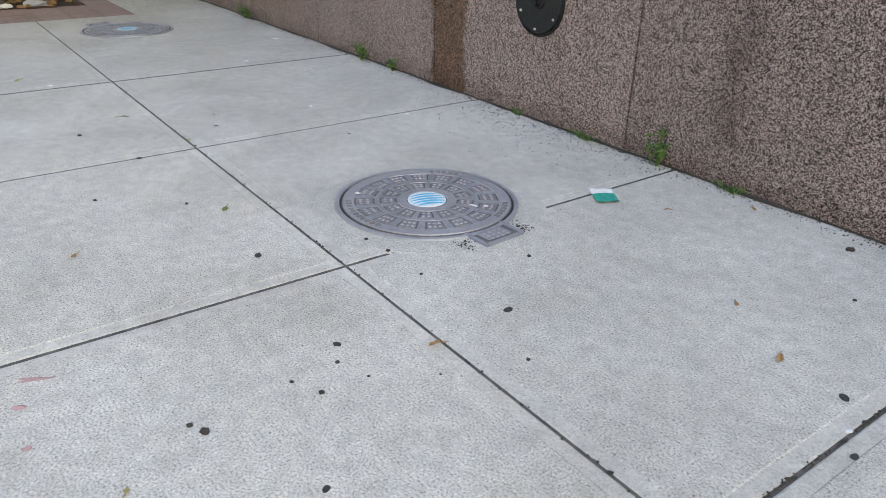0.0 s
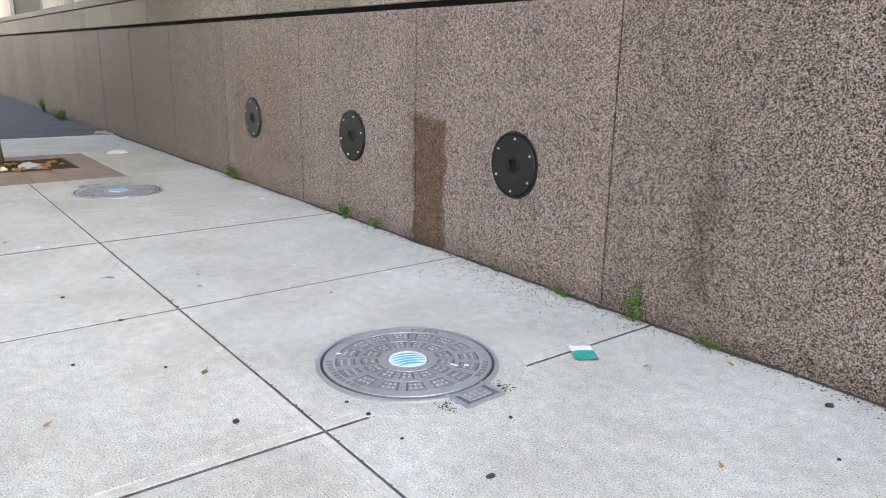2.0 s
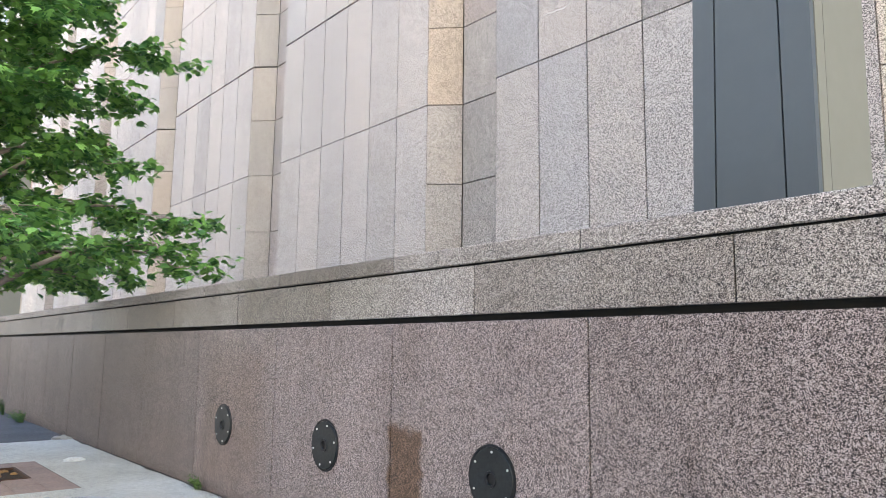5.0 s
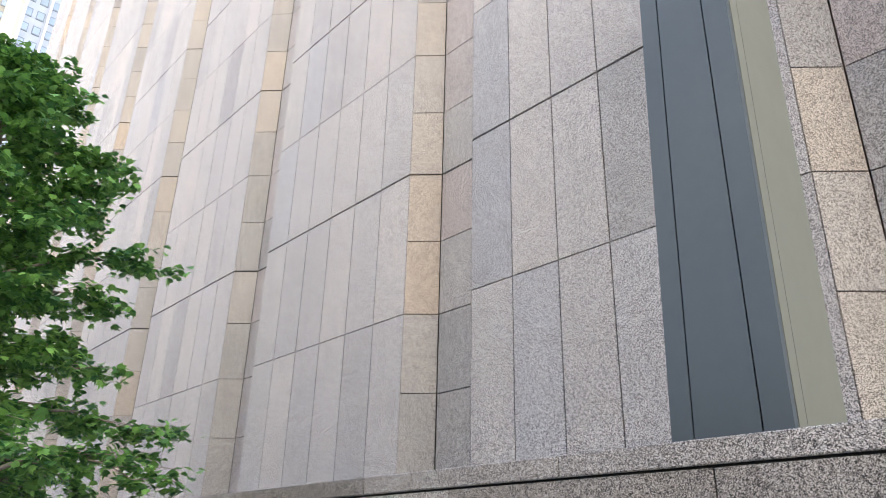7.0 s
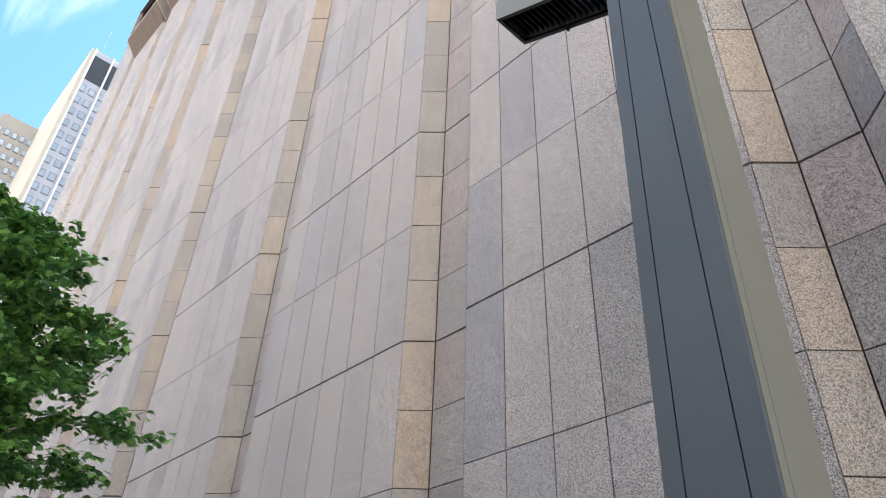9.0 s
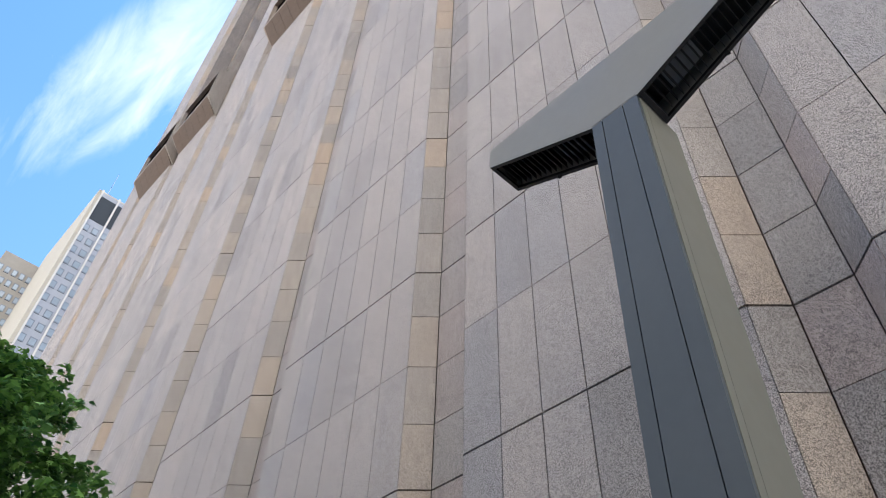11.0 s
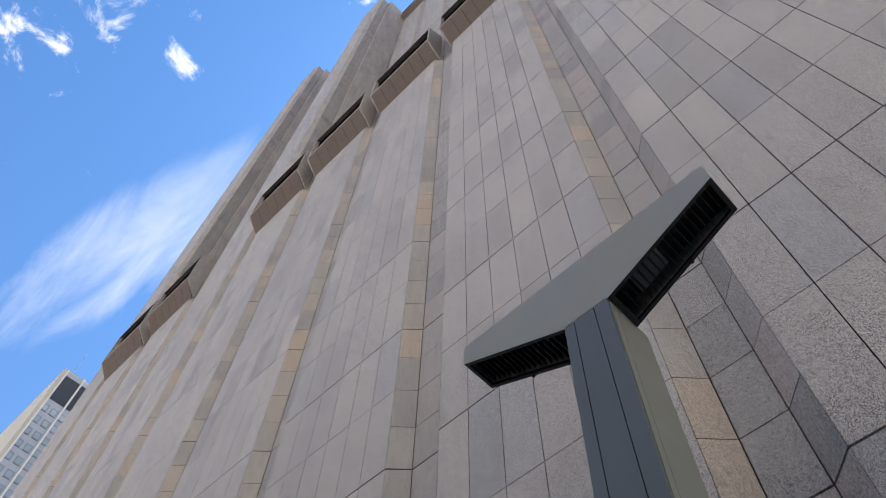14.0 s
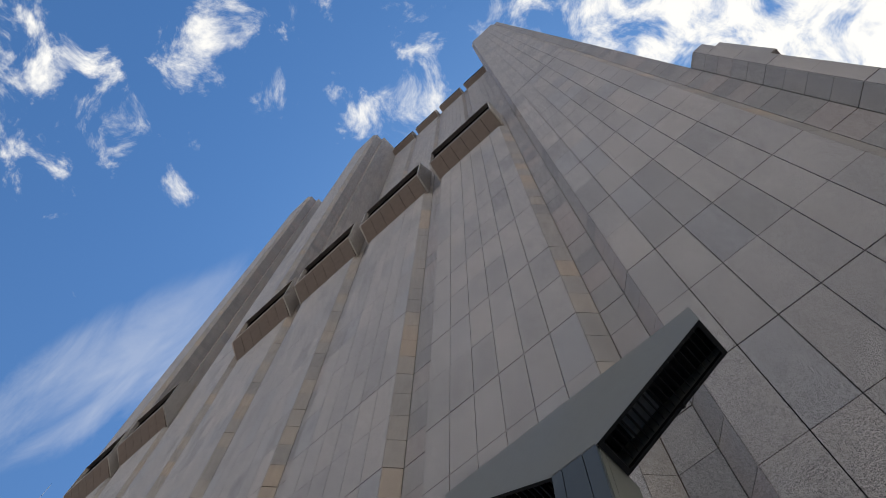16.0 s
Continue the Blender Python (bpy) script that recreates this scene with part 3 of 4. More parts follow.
def clad(kind, p, q, z0, z1, cols, step, near=False):
    """Slabs on the upright plane over the line p to q (outside on the right of the way), in courses from Z0."""
    d = Vector((q[0] - p[0], q[1] - p[1], 0))
    w = d.length / cols
    d.normalize()
    n = Vector((d.y, -d.x, 0))
    core_strip(p, q, z0, z1)
    k = math.floor((z0 - Z0) / step + 1e-6)
    while Z0 + k * step < z1 - 0.02:
        lo, hi = max(z0, Z0 + k * step), min(z1, Z0 + (k + 1) * step)
        per = round(5.5 / step)
        g0 = 0.018 if k % per == 0 else 0.008
        g1 = 0.018 if (k + 1) % per == 0 else 0.008
        if hi - lo > 0.1:
            for c in range(cols):
                gv = 0.0095
                o = Vector((p[0], p[1], 0)) + d * (c * w + gv)
                hgt, wid = hi - lo - g0 - g1, w - 2 * gv
                out = n * random.uniform(-0.002, 0.003)
                if near and near_count[kind] < {"panel": 300, "strip": 60, "recess": 60}[kind]:
                    near_count[kind] += 1
                    key = (kind, round(wid, 3), round(hgt, 3), round(d.x, 3), round(d.y, 3))
                    if key not in near_meshes:
                        v, f = [], []
                        slab_faces(v, f, (0, 0, 0), d, n, wid, hgt, 0.06, 0.003)
                        me = bpy.data.meshes.new(NAMES[kind])
                        me.from_pydata(v, [], f)
                        me.materials.append(MATS[kind])
                        near_meshes[key] = me
                    share(NAMES[kind], near_meshes[key], tower, o.x + out.x, o.y + out.y, lo + g0)
                else:
                    v, f = joined[kind]
                    slab_faces(v, f, (o.x + out.x, o.y + out.y, lo + g0), d, n, wid, hgt, 0.06, 0.003)
        k += 1


def bay(n, y, z0, z1, near=False):
    """One bay: six slabs across, then the groove to the next bay with its two chamfers."""
    x = X0 + PITCH * n
    clad("panel", (x, y), (x + WIDE, y), z0, z1, 6, COURSE, near)


def groove(n, y, z0, z1, near=False):
    x = X0 + PITCH * n + WIDE
    clad("strip", (x, y), (x + SET, y + SET), z0, z1, 1, COURSE / 2, near)
    clad("recess", (x + SET, y + SET), (x + SET + FLAT, y + SET), z0, z1, 1, COURSE / 2, near)
    clad("recess", (x + SET + FLAT, y + SET), (x + PITCH - WIDE, y), z0, z1, 1, COURSE / 2, near)


BASE_Z, NEAR_TOP = 1.6, Z0 + 2 * COURSE * 3
for n in (0, -1, 1):
    bay(n, F, BASE_Z, NEAR_TOP, True)
    bay(n, F, NEAR_TOP, LEDGE)
for n in (-1, 0):
    groove(n, F, BASE_Z, Z0 + COURSE * 6, True)
    groove(n, F, Z0 + COURSE * 6, LEDGE)
for n in range(-7, 2):
    if n not in (0, -1, 1):
        bay(n, F, BASE_Z, LEDGE)
    if n not in (-1, 0, 1):
        groove(n, F, BASE_Z, LEDGE)
# end pier beside the last shaft, much lower than the tower
PIER_X, PIER_Z = 6.66, 32.2
groove(1, F, BASE_Z, PIER_Z)
clad("panel", (X0 + 2 * PITCH, F), (PIER_X, F), BASE_Z, PIER_Z, 1, COURSE)
clad("panel", (PIER_X, F), (PIER_X, 14.0), BASE_Z, PIER_Z, 7, COURSE)
clad("strip", (X0 + PITCH + WIDE, F), (X0 + PITCH + WIDE + SET, F + SET), PIER_Z, LEDGE, 1, COURSE / 2)
clad("recess", (X0 + PITCH + WIDE + SET, F + SET), (X0 + 2 * PITCH - SET, F + SET), PIER_Z, LEDGE, 1, COURSE / 2)
clad("panel", (X0 + 2 * PITCH - SET, F + SET), (X0 + 2 * PITCH - SET, 20), PIER_Z, LEDGE, 13, COURSE)
for n in range(-7, 2):
    if n in SHAFTS:
        x = X0 + PITCH * n
        bay(n, F, LEDGE, TOP)
        a, b = x - SET - 0.2, x + WIDE + SET + (FLAT if n == 1 else 0.2)
        clad("recess", (x - SET, F + SET), (x, F), LEDGE, TOP, 1, COURSE / 2)
        clad("strip", (x + WIDE, F), (x + WIDE + SET, F + SET), LEDGE, TOP, 1, COURSE / 2)
        clad("recess", (a, F + SET), (x - SET, F + SET), LEDGE, TOP, 1, COURSE / 2)
        clad("recess", (x + WIDE + SET, F + SET), (b, F + SET), LEDGE, TOP, 1, COURSE / 2)
        if n == 1:
            clad("panel", (b, F + SET), (b, UPPER + 0.5), LEDGE, TOP, 6, COURSE)
        else:
            # the flank steps out once on its way back
            c, ys = b + 0.75, F + SET + 1.5
            clad("recess", (b, F + SET), (b, ys), LEDGE, TOP, 1, COURSE / 2)
            clad("strip", (b, ys), (c, ys), LEDGE, TOP, 1, COURSE / 2)
            clad("panel", (c, ys), (c, UPPER + 0.5), LEDGE, TOP, 5, COURSE)
            part("flank_block", new_box(b - 0.5, c - 0.06, ys + 0.06, 20, LEDGE - 1, TOP - 0.02), M_JOINT, tower)
        clad("panel", (a, UPPER + 0.5), (a, F + SET), LEDGE, TOP, 6, COURSE)
    elif n < 1:
        bay(n, UPPER, LEDGE, TOP - 1.5)
        groove(n, UPPER, LEDGE, TOP - 1.5)
        if n - 1 in SHAFTS:
            groove(n - 1, UPPER, LEDGE, TOP - 1.5)
END_A, END_B = X0 - 7 * PITCH - SET - 0.35, X0 + 2 * PITCH - SET - 0.1
UP_B = X0 + PITCH + WIDE + SET + 0.3
clad("panel", (END_A, 60), (END_A, F + SET), BASE_Z, LEDGE, 58, COURSE)
clad("panel", (END_A, 60), (END_A, UPPER + 0.5), LEDGE, TOP, 50, COURSE)
clad("recess", (END_A, F + SET), (END_A + 0.35, F + SET), BASE_Z, LEDGE, 1, COURSE / 2)
clad("recess", (END_A + 0.35, F + SET), (END_A + 0.35 + SET, F), BASE_Z, LEDGE, 1, COURSE / 2)
for kind, (v, f) in joined.items():
    ob = link(NAMES[kind].split("_")[0] + "_cladding", v, f, MATS[kind], tower)
    tagged(ob, kind="stuff")
tagged(link("backing_wall", *cores["core"], M_JOINT, tower, "dark open joints"), kind="stuff")
part("core_block", new_box(END_A + 0.3, UP_B, UPPER + SET + 0.2, 60, -0.2, TOP - 0.3), M_JOINT, tower)
part("podium_block", new_box(END_A + 0.3, END_B, F + SET + 0.1, UPPER + SET + 0.3, -0.2, LEDGE - 0.05), M_VENTWALL, tower)
for n in SHAFTS:
    x = X0 + PITCH * n
    part("shaft_block", new_box(x - SET - 0.15, x + WIDE + SET + (FLAT if n == 1 else 0.2) - 0.05, F + SET + 0.05, 20, LEDGE - 1, TOP - 0.02), M_JOINT, tower)

part("pier_block", new_box(END_B, PIER_X - 0.06, F + SET + 0.05, 14.0, -0.2, PIER_Z - 0.02), M_JOINT, tower)
part("pier_ledge", new_box(PIER_X - 0.3, PIER_X + 0.24, F + 0.03, F + 2.5, 25.8, 30.8, bevel=0.03), M_FACADE, tower)


def vent(n, y, z, tall, out):
    """A projecting air intake: sloping soffit of stone slabs, dark louvred mouth, two cheeks and a hood."""
    x0, x1 = X0 + PITCH * n - 0.16, X0 + PITCH * n + WIDE + 0.2
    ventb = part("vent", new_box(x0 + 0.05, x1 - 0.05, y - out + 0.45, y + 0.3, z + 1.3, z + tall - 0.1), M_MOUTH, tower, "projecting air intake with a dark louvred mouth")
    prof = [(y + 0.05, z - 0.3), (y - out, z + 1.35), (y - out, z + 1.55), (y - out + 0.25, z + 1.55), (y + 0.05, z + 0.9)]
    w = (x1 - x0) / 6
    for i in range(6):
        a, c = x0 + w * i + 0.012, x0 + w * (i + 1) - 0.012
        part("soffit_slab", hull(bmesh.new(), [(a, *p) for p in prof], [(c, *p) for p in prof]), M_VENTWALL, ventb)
    part("lip", new_box(x0, x1, y - out - 0.015, y - out + 0.2, z + 1.556, z + 1.83), M_STRIP, ventb, "pale stone lip of the intake")
    cheek = [(y + 0.2, z - 0.3), (y - out - 0.02, z + 1.35), (y - out - 0.02, z + tall - 0.8), (y + 0.2, z + tall + 0.4)]
    for a in (x0 - 0.12, x1):
        part("cheek", hull(bmesh.new(), [(a, *p) for p in cheek], [(a + 0.12, *p) for p in cheek]), M_STRIP, ventb)
    hood = [(y + 0.2, z + tall + 0.4), (y - out - 0.02, z + tall - 0.8), (y - out - 0.02, z + tall - 0.92), (y + 0.2, z + tall - 0.1)]
    part("hood", hull(bmesh.new(), [(x0 - 0.11, *p) for p in hood], [(x1 + 0.11, *p) for p in hood]), M_STRIP, ventb)
    for i in range(9):
        zz = z + 1.9 + (tall - 3.0) * i / 8
        slat = [(y - out + 0.25, zz), (y - out + 0.43, zz + 0.2), (y - out + 0.43, zz + 0.24), (y - out + 0.25, zz + 0.04)]
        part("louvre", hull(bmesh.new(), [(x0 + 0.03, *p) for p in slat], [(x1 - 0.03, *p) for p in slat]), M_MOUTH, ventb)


for n in range(-6, 1):
    if n not in SHAFTS:
        vent(n, F, 51.8, 6.2, 1.05)
        if n < 1:
            vent(n, UPPER, 157.0, 5.0, 1.0)


def vein(points, width):
    """A pale quartz vein that runs across a slab, hardly proud of it."""
    b = bmesh.new()
    rows = []
    for i, (x, z) in enumerate(points):
        w = width * (0.4 + 0.6 * math.sin(math.pi * (i + 0.5) / len(points)))
        rows.append([b.verts.new((x + s * w * 0.4, F - 0.0055, z + s * w)) for s in (-1, 1)] + [b.verts.new((x - s * w * 0.4, F + 0.002, z - s * w)) for s in (-1, 1)])
    for p, q in zip(rows, rows[1:]):
        for i in range(4):
            b.faces.new((p[i], p[(i + 1) % 4], q[(i + 1) % 4], q[i]))
    part("vein", b, M_VEIN, tower, "pale quartz vein in a slab")


vein([(-6.774, 6.316), (-6.70, 6.44), (-6.63, 6.50), (-6.55, 6.51), (-6.46, 6.496), (-6.36, 6.50), (-6.26, 6.476), (-6.16, 6.51), (-6.07, 6.568), (-6.02, 6.64), (-5.991, 6.706)], 0.008)
vein([(-9.71, 8.56), (-9.66, 8.2), (-9.58, 7.7), (-9.50, 7.35), (-9.42, 6.8), (-9.34, 6.2), (-9.31, 5.95)], 0.007)


# ---- lamp pylons on the plaza ----
def lamp_pylon(x, y):
    """A wide tapering clad mast with a butterfly head: two louvred lamp boxes under one straight top."""
    py = thing("lamp_pylon", "tall blue grey clad lamp pylon with a butterfly head", "street lamp", "lamp pylons on the plaza", at=(x, y, 1.6))
    zb, zt, head = 0.0, 7.78, 7.75
    # shaft: bottom and top outlines, cut into upright cladding sheets
    bx, tx = (-0.585, -0.415, 0.065, 0.26), (-0.335, -0.185, 0.106, 0.305)
    for i in range(3):
        lo, hi, lo2, hi2 = bx[i] + 0.006, bx[i + 1] - 0.006, tx[i] + 0.006, tx[i + 1] - 0.006
        bm = hull(bmesh.new(), [(lo, 0, zb), (hi, 0, zb), (hi, 0.05, zb), (lo, 0.05, zb)], [(lo2, 0, zt), (hi2, 0, zt), (hi2, 0.05, zt), (lo2, 0.05, zt)])
        part("front_sheet", bm, M_PYLON_FRONT, py)
    for a, b, a2, b2 in ((0.052, 0.165, 0.052, 0.16), (0.172, 0.81, 0.167, 0.79)):
        bm = hull(bmesh.new(), [(0.21, a, zb), (0.26, a, zb), (0.26, b, zb), (0.21, b, zb)], [(0.26, a2, zt), (0.31, a2, zt), (0.31, b2, zt), (0.26, b2, zt)])
        part("side_sheet", bm, M_PYLON_LIT, py, "side sheet coloured pale olive grey as the lit side")
    part("inner_mast", hull(bmesh.new(), [(-0.57, 0.03, zb), (0.22, 0.03, zb), (0.22, 0.80, zb), (-0.57, 0.80, zb)], [(-0.31, 0.03, zt), (0.27, 0.03, zt), (0.27, 0.78, zt), (-0.31, 0.78, zt)]), M_BLACK, py)
    # head
    hd = part("head", bmesh.new(), M_HEAD, py)
    top, tip, mid = 8.93, 8.55, head
    L, R, l, r = -1.98, 2.03, -0.33, 0.32
    for ya, yb in ((0.0, 0.035), (0.535, 0.57)):
        ring = [(L, tip), (l, mid), (r, mid), (R, tip), (R, top), (L, top)]
        part("fascia", hull(bmesh.new(), [(px, ya, pz) for px, pz in ring], [(px, yb, pz) for px, pz in ring]), M_HEAD, hd)
    part("top_sheet", new_box(L, R, 0.036, 0.534, top - 0.04, top), M_HEAD, hd)
    for side, (xa, xb) in (("left", (L, l)), ("right", (R, r))):
        s = 1 if xb > xa else -1
        part("end_sheet", new_box(min(xa, xa + s * 0.04), max(xa, xa + s * 0.04), 0.036, 0.534, tip + 0.002, top - 0.041), M_HEAD, hd)

        def at(k):
            return xa + (xb - xa) * k, tip + (mid - tip) * k
        # black inner lining above the opening
        ring = [(at(0.03)[0], at(0.03)[1] + 0.20), (at(1)[0], at(1)[1] + 0.42), (at(1)[0], top - 0.05), (at(0.03)[0], top - 0.05)]
        part("lining", hull(bmesh.new(), [(px, 0.037, pz) for px, pz in ring], [(px, 0.533, pz) for px, pz in ring]), M_BLACK, hd)
        for k in (0.0, 0.965):
            (p0, z0), (p1, z1) = at(k), at(k + 0.035)
            ring = [(p0, z0 - 0.006), (p1, z1 - 0.006), (p1, z1 + 0.05), (p0, z0 + 0.05)]
            part("rim", hull(bmesh.new(), [(px, 0.002, pz) for px, pz in ring], [(px, 0.568, pz) for px, pz in ring]), M_BLACK, hd)
        for ya, yb in ((0.002, 0.05), (0.52, 0.568)):
            (p0, z0), (p1, z1) = at(0.035), at(0.965)
            ring = [(p0, z0 - 0.006), (p1, z1 - 0.006), (p1, z1 + 0.05), (p0, z0 + 0.05)]
            part("rim", hull(bmesh.new(), [(px, ya, pz) for px, pz in ring], [(px, yb, pz) for px, pz in ring]), M_BLACK, hd)
        for i in range(17):
            (p0, z0), (p1, z1) = at(0.08 + 0.052 * i), at(0.084 + 0.052 * i)
            ring = [(p0, z0 + 0.05), (p1, z1 + 0.05), (p1, z1 + 0.17), (p0, z0 + 0.17)]
            part("louvre", hull(bmesh.new(), [(px, 0.068, pz) for px, pz in ring], [(px, 0.502, pz) for px, pz in ring]), M_BLACK, hd)
        (p0, z0), (p1, z1) = at(0.58), at(0.84)
        ring = [(p0, z0 + 0.17), (p1, z1 + 0.17), (p1, z1 + 0.20), (p0, z0 + 0.20)]
        part("lamp_lens", hull(bmesh.new(), [(px, 0.15, pz) for px, pz in ring], [(px, 0.42, pz) for px, pz in ring]), M_GLASS_LAMP, hd, "dull grey lamp lens behind louvres")
        bx0 = at(0.45)
        part("latch", new_box(bx0[0] - 0.02, bx0[0] + 0.02, 0.53, 0.56, bx0[1] - 0.05, bx0[1] + 0.02), M_BLACK, hd)
    return py


pylon = lamp_pylon(-1.98, 4.2)
copy_thing(pylon, pose(-1.98 - 4 * PITCH, 4.2, 1.6))


# ---- round plates on the low wall ----
def wall_plate(x, z, spin):
    pl = thing("wall_plate", "round black bolted cover plate on the granite wall", "cover plate", "round plates on the low wall")
    pl.matrix_basis = pose(x, WALL_Y - 0.004, z, 90, spin, 0)
    ringb = ring_piece(bmesh.new(), 0.226, 0.245, 0, 2 * math.pi, 0.0, 0.006, 48, 0.002)
    part("outer_ring", ringb, M_BLACK, pl)
    bm = ring_piece(bmesh.new(), 0.042, 0.224, 0, 2 * math.pi, 0.0, 0.014, 48, 0.006)
    part("plate", bm, M_PLATE, pl)
    part("hub", ring_piece(bmesh.new(), 0.040, 0.062, 0, 2 * math.pi, 0.012, 0.022, 32, 0.004), M_BLACK, pl)
    part("hole", disc(bmesh.new(), 0.043, 0.0, 0.004, 24), M_BLACK, pl, "dark centre hole")
    for k in range(6):
        a = 2 * math.pi * (k + 0.5) / 6
        b = disc(bmesh.new(), 0.0105, 0.012, 0.021, 6, 0.002)
        bmesh.ops.translate(b, vec=(0.192 * math.cos(a), 0.192 * math.sin(a), 0), verts=b.verts)
        part("bolt", b, M_BOLT, pl)
    return pl


for x, s in ((-3.848, 4), (-6.146, 17), (-8.49, -9)):
    wall_plate(x, 0.823, s)


# ---- manhole covers ----
def manhole(x, y, spin, box_turn):
    mh = thing("manhole_cover", "worn cast iron manhole cover with a blue and white centre", "manhole cover", "manhole covers", at=(x, y, 0.003))
    part("collar", disc(bmesh.new(), 0.64, -0.012, -0.0022, 64, 0.03), M_CONCRETE, mh, "patched concrete round the frame")
    part("frame", ring_piece(bmesh.new(), 0.460, 0.490, 0, 2 * math.pi, -0.01, 0.008, 96, 0.004), M_IRON_LIGHT, mh)
    part("gap", ring_piece(bmesh.new(), 0.450, 0.462, 0, 2 * math.pi, -0.01, 0.002, 96, 0.001), M_GRIT, mh)
    lid = part("lid", disc(bmesh.new(), 0.453, -0.01, 0.007, 96, 0.003), M_IRON_DARK, mh)
    part("rim", ring_piece(bmesh.new(), 0.384, 0.447, 0, 2 * math.pi, 0.005, 0.0118, 96, 0.003), M_IRON_LIGHT, lid, "rim polished by feet")
    part("middle_ring", ring_piece(bmesh.new(), 0.250, 0.279, 0, 2 * math.pi, 0.005, 0.0116, 72, 0.003), M_IRON, lid)
    part("inner_ring", ring_piece(bmesh.new(), 0.108, 0.160, 0, 2 * math.pi, 0.005, 0.012, 72, 0.003), M_IRON_LIGHT, lid)
    for count, r0, r1, studs, web in ((16, 0.279, 0.384, 3, 0.018), (13, 0.160, 0.250, 2, 0.013)):
        for k in range(count):
            a0 = 2 * math.pi * k / count + spin
            a1 = a0 + 2 * math.pi / count
            g = web / ((r0 + r1) / 2)
            # flat web between two cells, then the sunken pan with its studs
            part("web", ring_piece(bmesh.new(), r0 - 0.002, r1 + 0.002, a0 - g, a0 + g, 0.005, 0.0114, 2, 0.001), M_IRON, lid)
            b = ring_piece(bmesh.new(), r0 + 0.008, r1 - 0.008, a0 + g + 0.007 / r0, a1 - g - 0.007 / r0, 0.006, 0.0098, 3, 0.002)
            pan = part("cell", b, M_IRON_PAN, lid)
            b = bmesh.new()
            for i in range(studs):
                for j in range(2):
                    aa, rr = a0 + g + (a1 - a0 - 2 * g) * (i + 0.9) / (studs + 0.8), r0 + (r1 - r0) * (j + 0.92) / 2.84
                    lo = [(rr * math.cos(aa) + 0.0095 * math.cos(t), rr * math.sin(aa) + 0.0095 * math.sin(t), 0.0095) for t in (math.pi * q / 4 for q in range(8))]
                    hi = [(rr * math.cos(aa) + 0.006 * math.cos(t), rr * math.sin(aa) + 0.006 * math.sin(t), 0.0135) for t in (math.pi * q / 4 for q in range(8))]
                    hull(b, lo, hi)
            tagged(part("studs", b, M_IRON_LIGHT, lid), kind="stuff")
    # lettering round the rim that cannot be read: plain bars
    for start, count in ((-2.2, 11), (0.3, 6), (2.0, 5)):
        for k in range(count):
            a = start + 0.085 * k + spin
            ring_piece_bm = ring_piece(bmesh.new(), 0.398, 0.430, a, a + 0.05, 0.0112, 0.0150, 1, 0.003)
            part("raised_bar", ring_piece_bm, M_IRON_PAN, lid)
    face = part("centre_disc", disc(bmesh.new(), 0.104, 0.006, 0.013, 48, 0.003), M_WHITE, mh, "white centre disc with blue bands")
    for k in range(5):
        b = bmesh.new()
        v0 = -0.068 + 0.031 * k
        half = math.sqrt(max(0.0, 0.100 ** 2 - v0 ** 2)) * 0.94
        rows = []
        for i in range(13):
            u = -1 + 2 * i / 12
            thick = 0.0135 * (1 - 0.75 * abs(u) ** 2) * (1.15 - 0.1 * k)
            bow = 0.018 * (1 - u * u) - 0.009
            rows.append([b.verts.new((u * half, v0 + bow + s * thick * 0.8, 0.0136)) for s in (-1, 1)])
        for p, q in zip(rows, rows[1:]):
            b.faces.new((p[0], q[0], q[1], p[1]))
        ex = bmesh.ops.extrude_face_region(b, geom=b.faces[:])
        bmesh.ops.translate(b, vec=(0, 0, 0.001), verts=[e for e in ex["geom"] if isinstance(e, bmesh.types.BMVert)])
        ob = part("blue_band", b, M_BLUE, face, "light blue band")
        ob.rotation_euler.z = radians(72)
    # lifting box beside the lid
    bx = thing("lift_box", "", "")
    bx.parent = mh
    bx.matrix_basis = pose(0, 0, 0, 0, 0, box_turn)
    part("lift_floor", new_box(0.43, 0.59, -0.115, 0.115, -0.012, 0.004), M_IRON_DARK, bx)
    for a in ((0.44, 0.605, -0.125, -0.105), (0.44, 0.605, 0.105, 0.125), (0.585, 0.605, -0.105, 0.105)):
        part("lift_edge", new_box(*a, -0.01, 0.011, bevel=0.003), M_IRON, bx)
    part("lift_pad", new_box(0.475, 0.565, -0.075, 0.075, 0.003, 0.009, bevel=0.003), M_IRON, bx)
    for i in range(3):
        for j in range(4):
            s = disc(bmesh.new(), 0.009, 0.008, 0.0125, 8, 0.003)
            bmesh.ops.translate(s, vec=(0.505 + 0.03 * i, -0.05 + 0.033 * j, 0), verts=s.verts)
            part("stud", s, M_IRON_LIGHT, bx)
    return mh


manhole(-2.945, 2.065, 0.1, 4.0)
manhole(-8.885, 2.10, 0.5, 200.0)


# ---- street tree ----
def maple_leaf(verts, faces, at_, tilt, size):
    """A lobed leaf folded along its midrib."""
    out = ((0, -0.15), (0.28, -0.05), (0.5, 0.22), (0.3, 0.3), (0.34, 0.62), (0.10, 0.48), (0, 1.0), (-0.10, 0.48), (-0.34, 0.62), (-0.3, 0.3), (-0.5, 0.22), (-0.28, -0.05))
    k = len(verts)
    verts.append(tuple(at_ + tilt @ Vector((0, 0.25 * size, -0.03 * size))))
    for px, py in out:
        verts.append(tuple(at_ + tilt @ Vector((px * size, py * size, (0.16 * abs(px) - 0.12 * py * py) * size))))
    for i in range(12):
        faces.append((k, k + 1 + i, k + 1 + (i + 1) % 12))


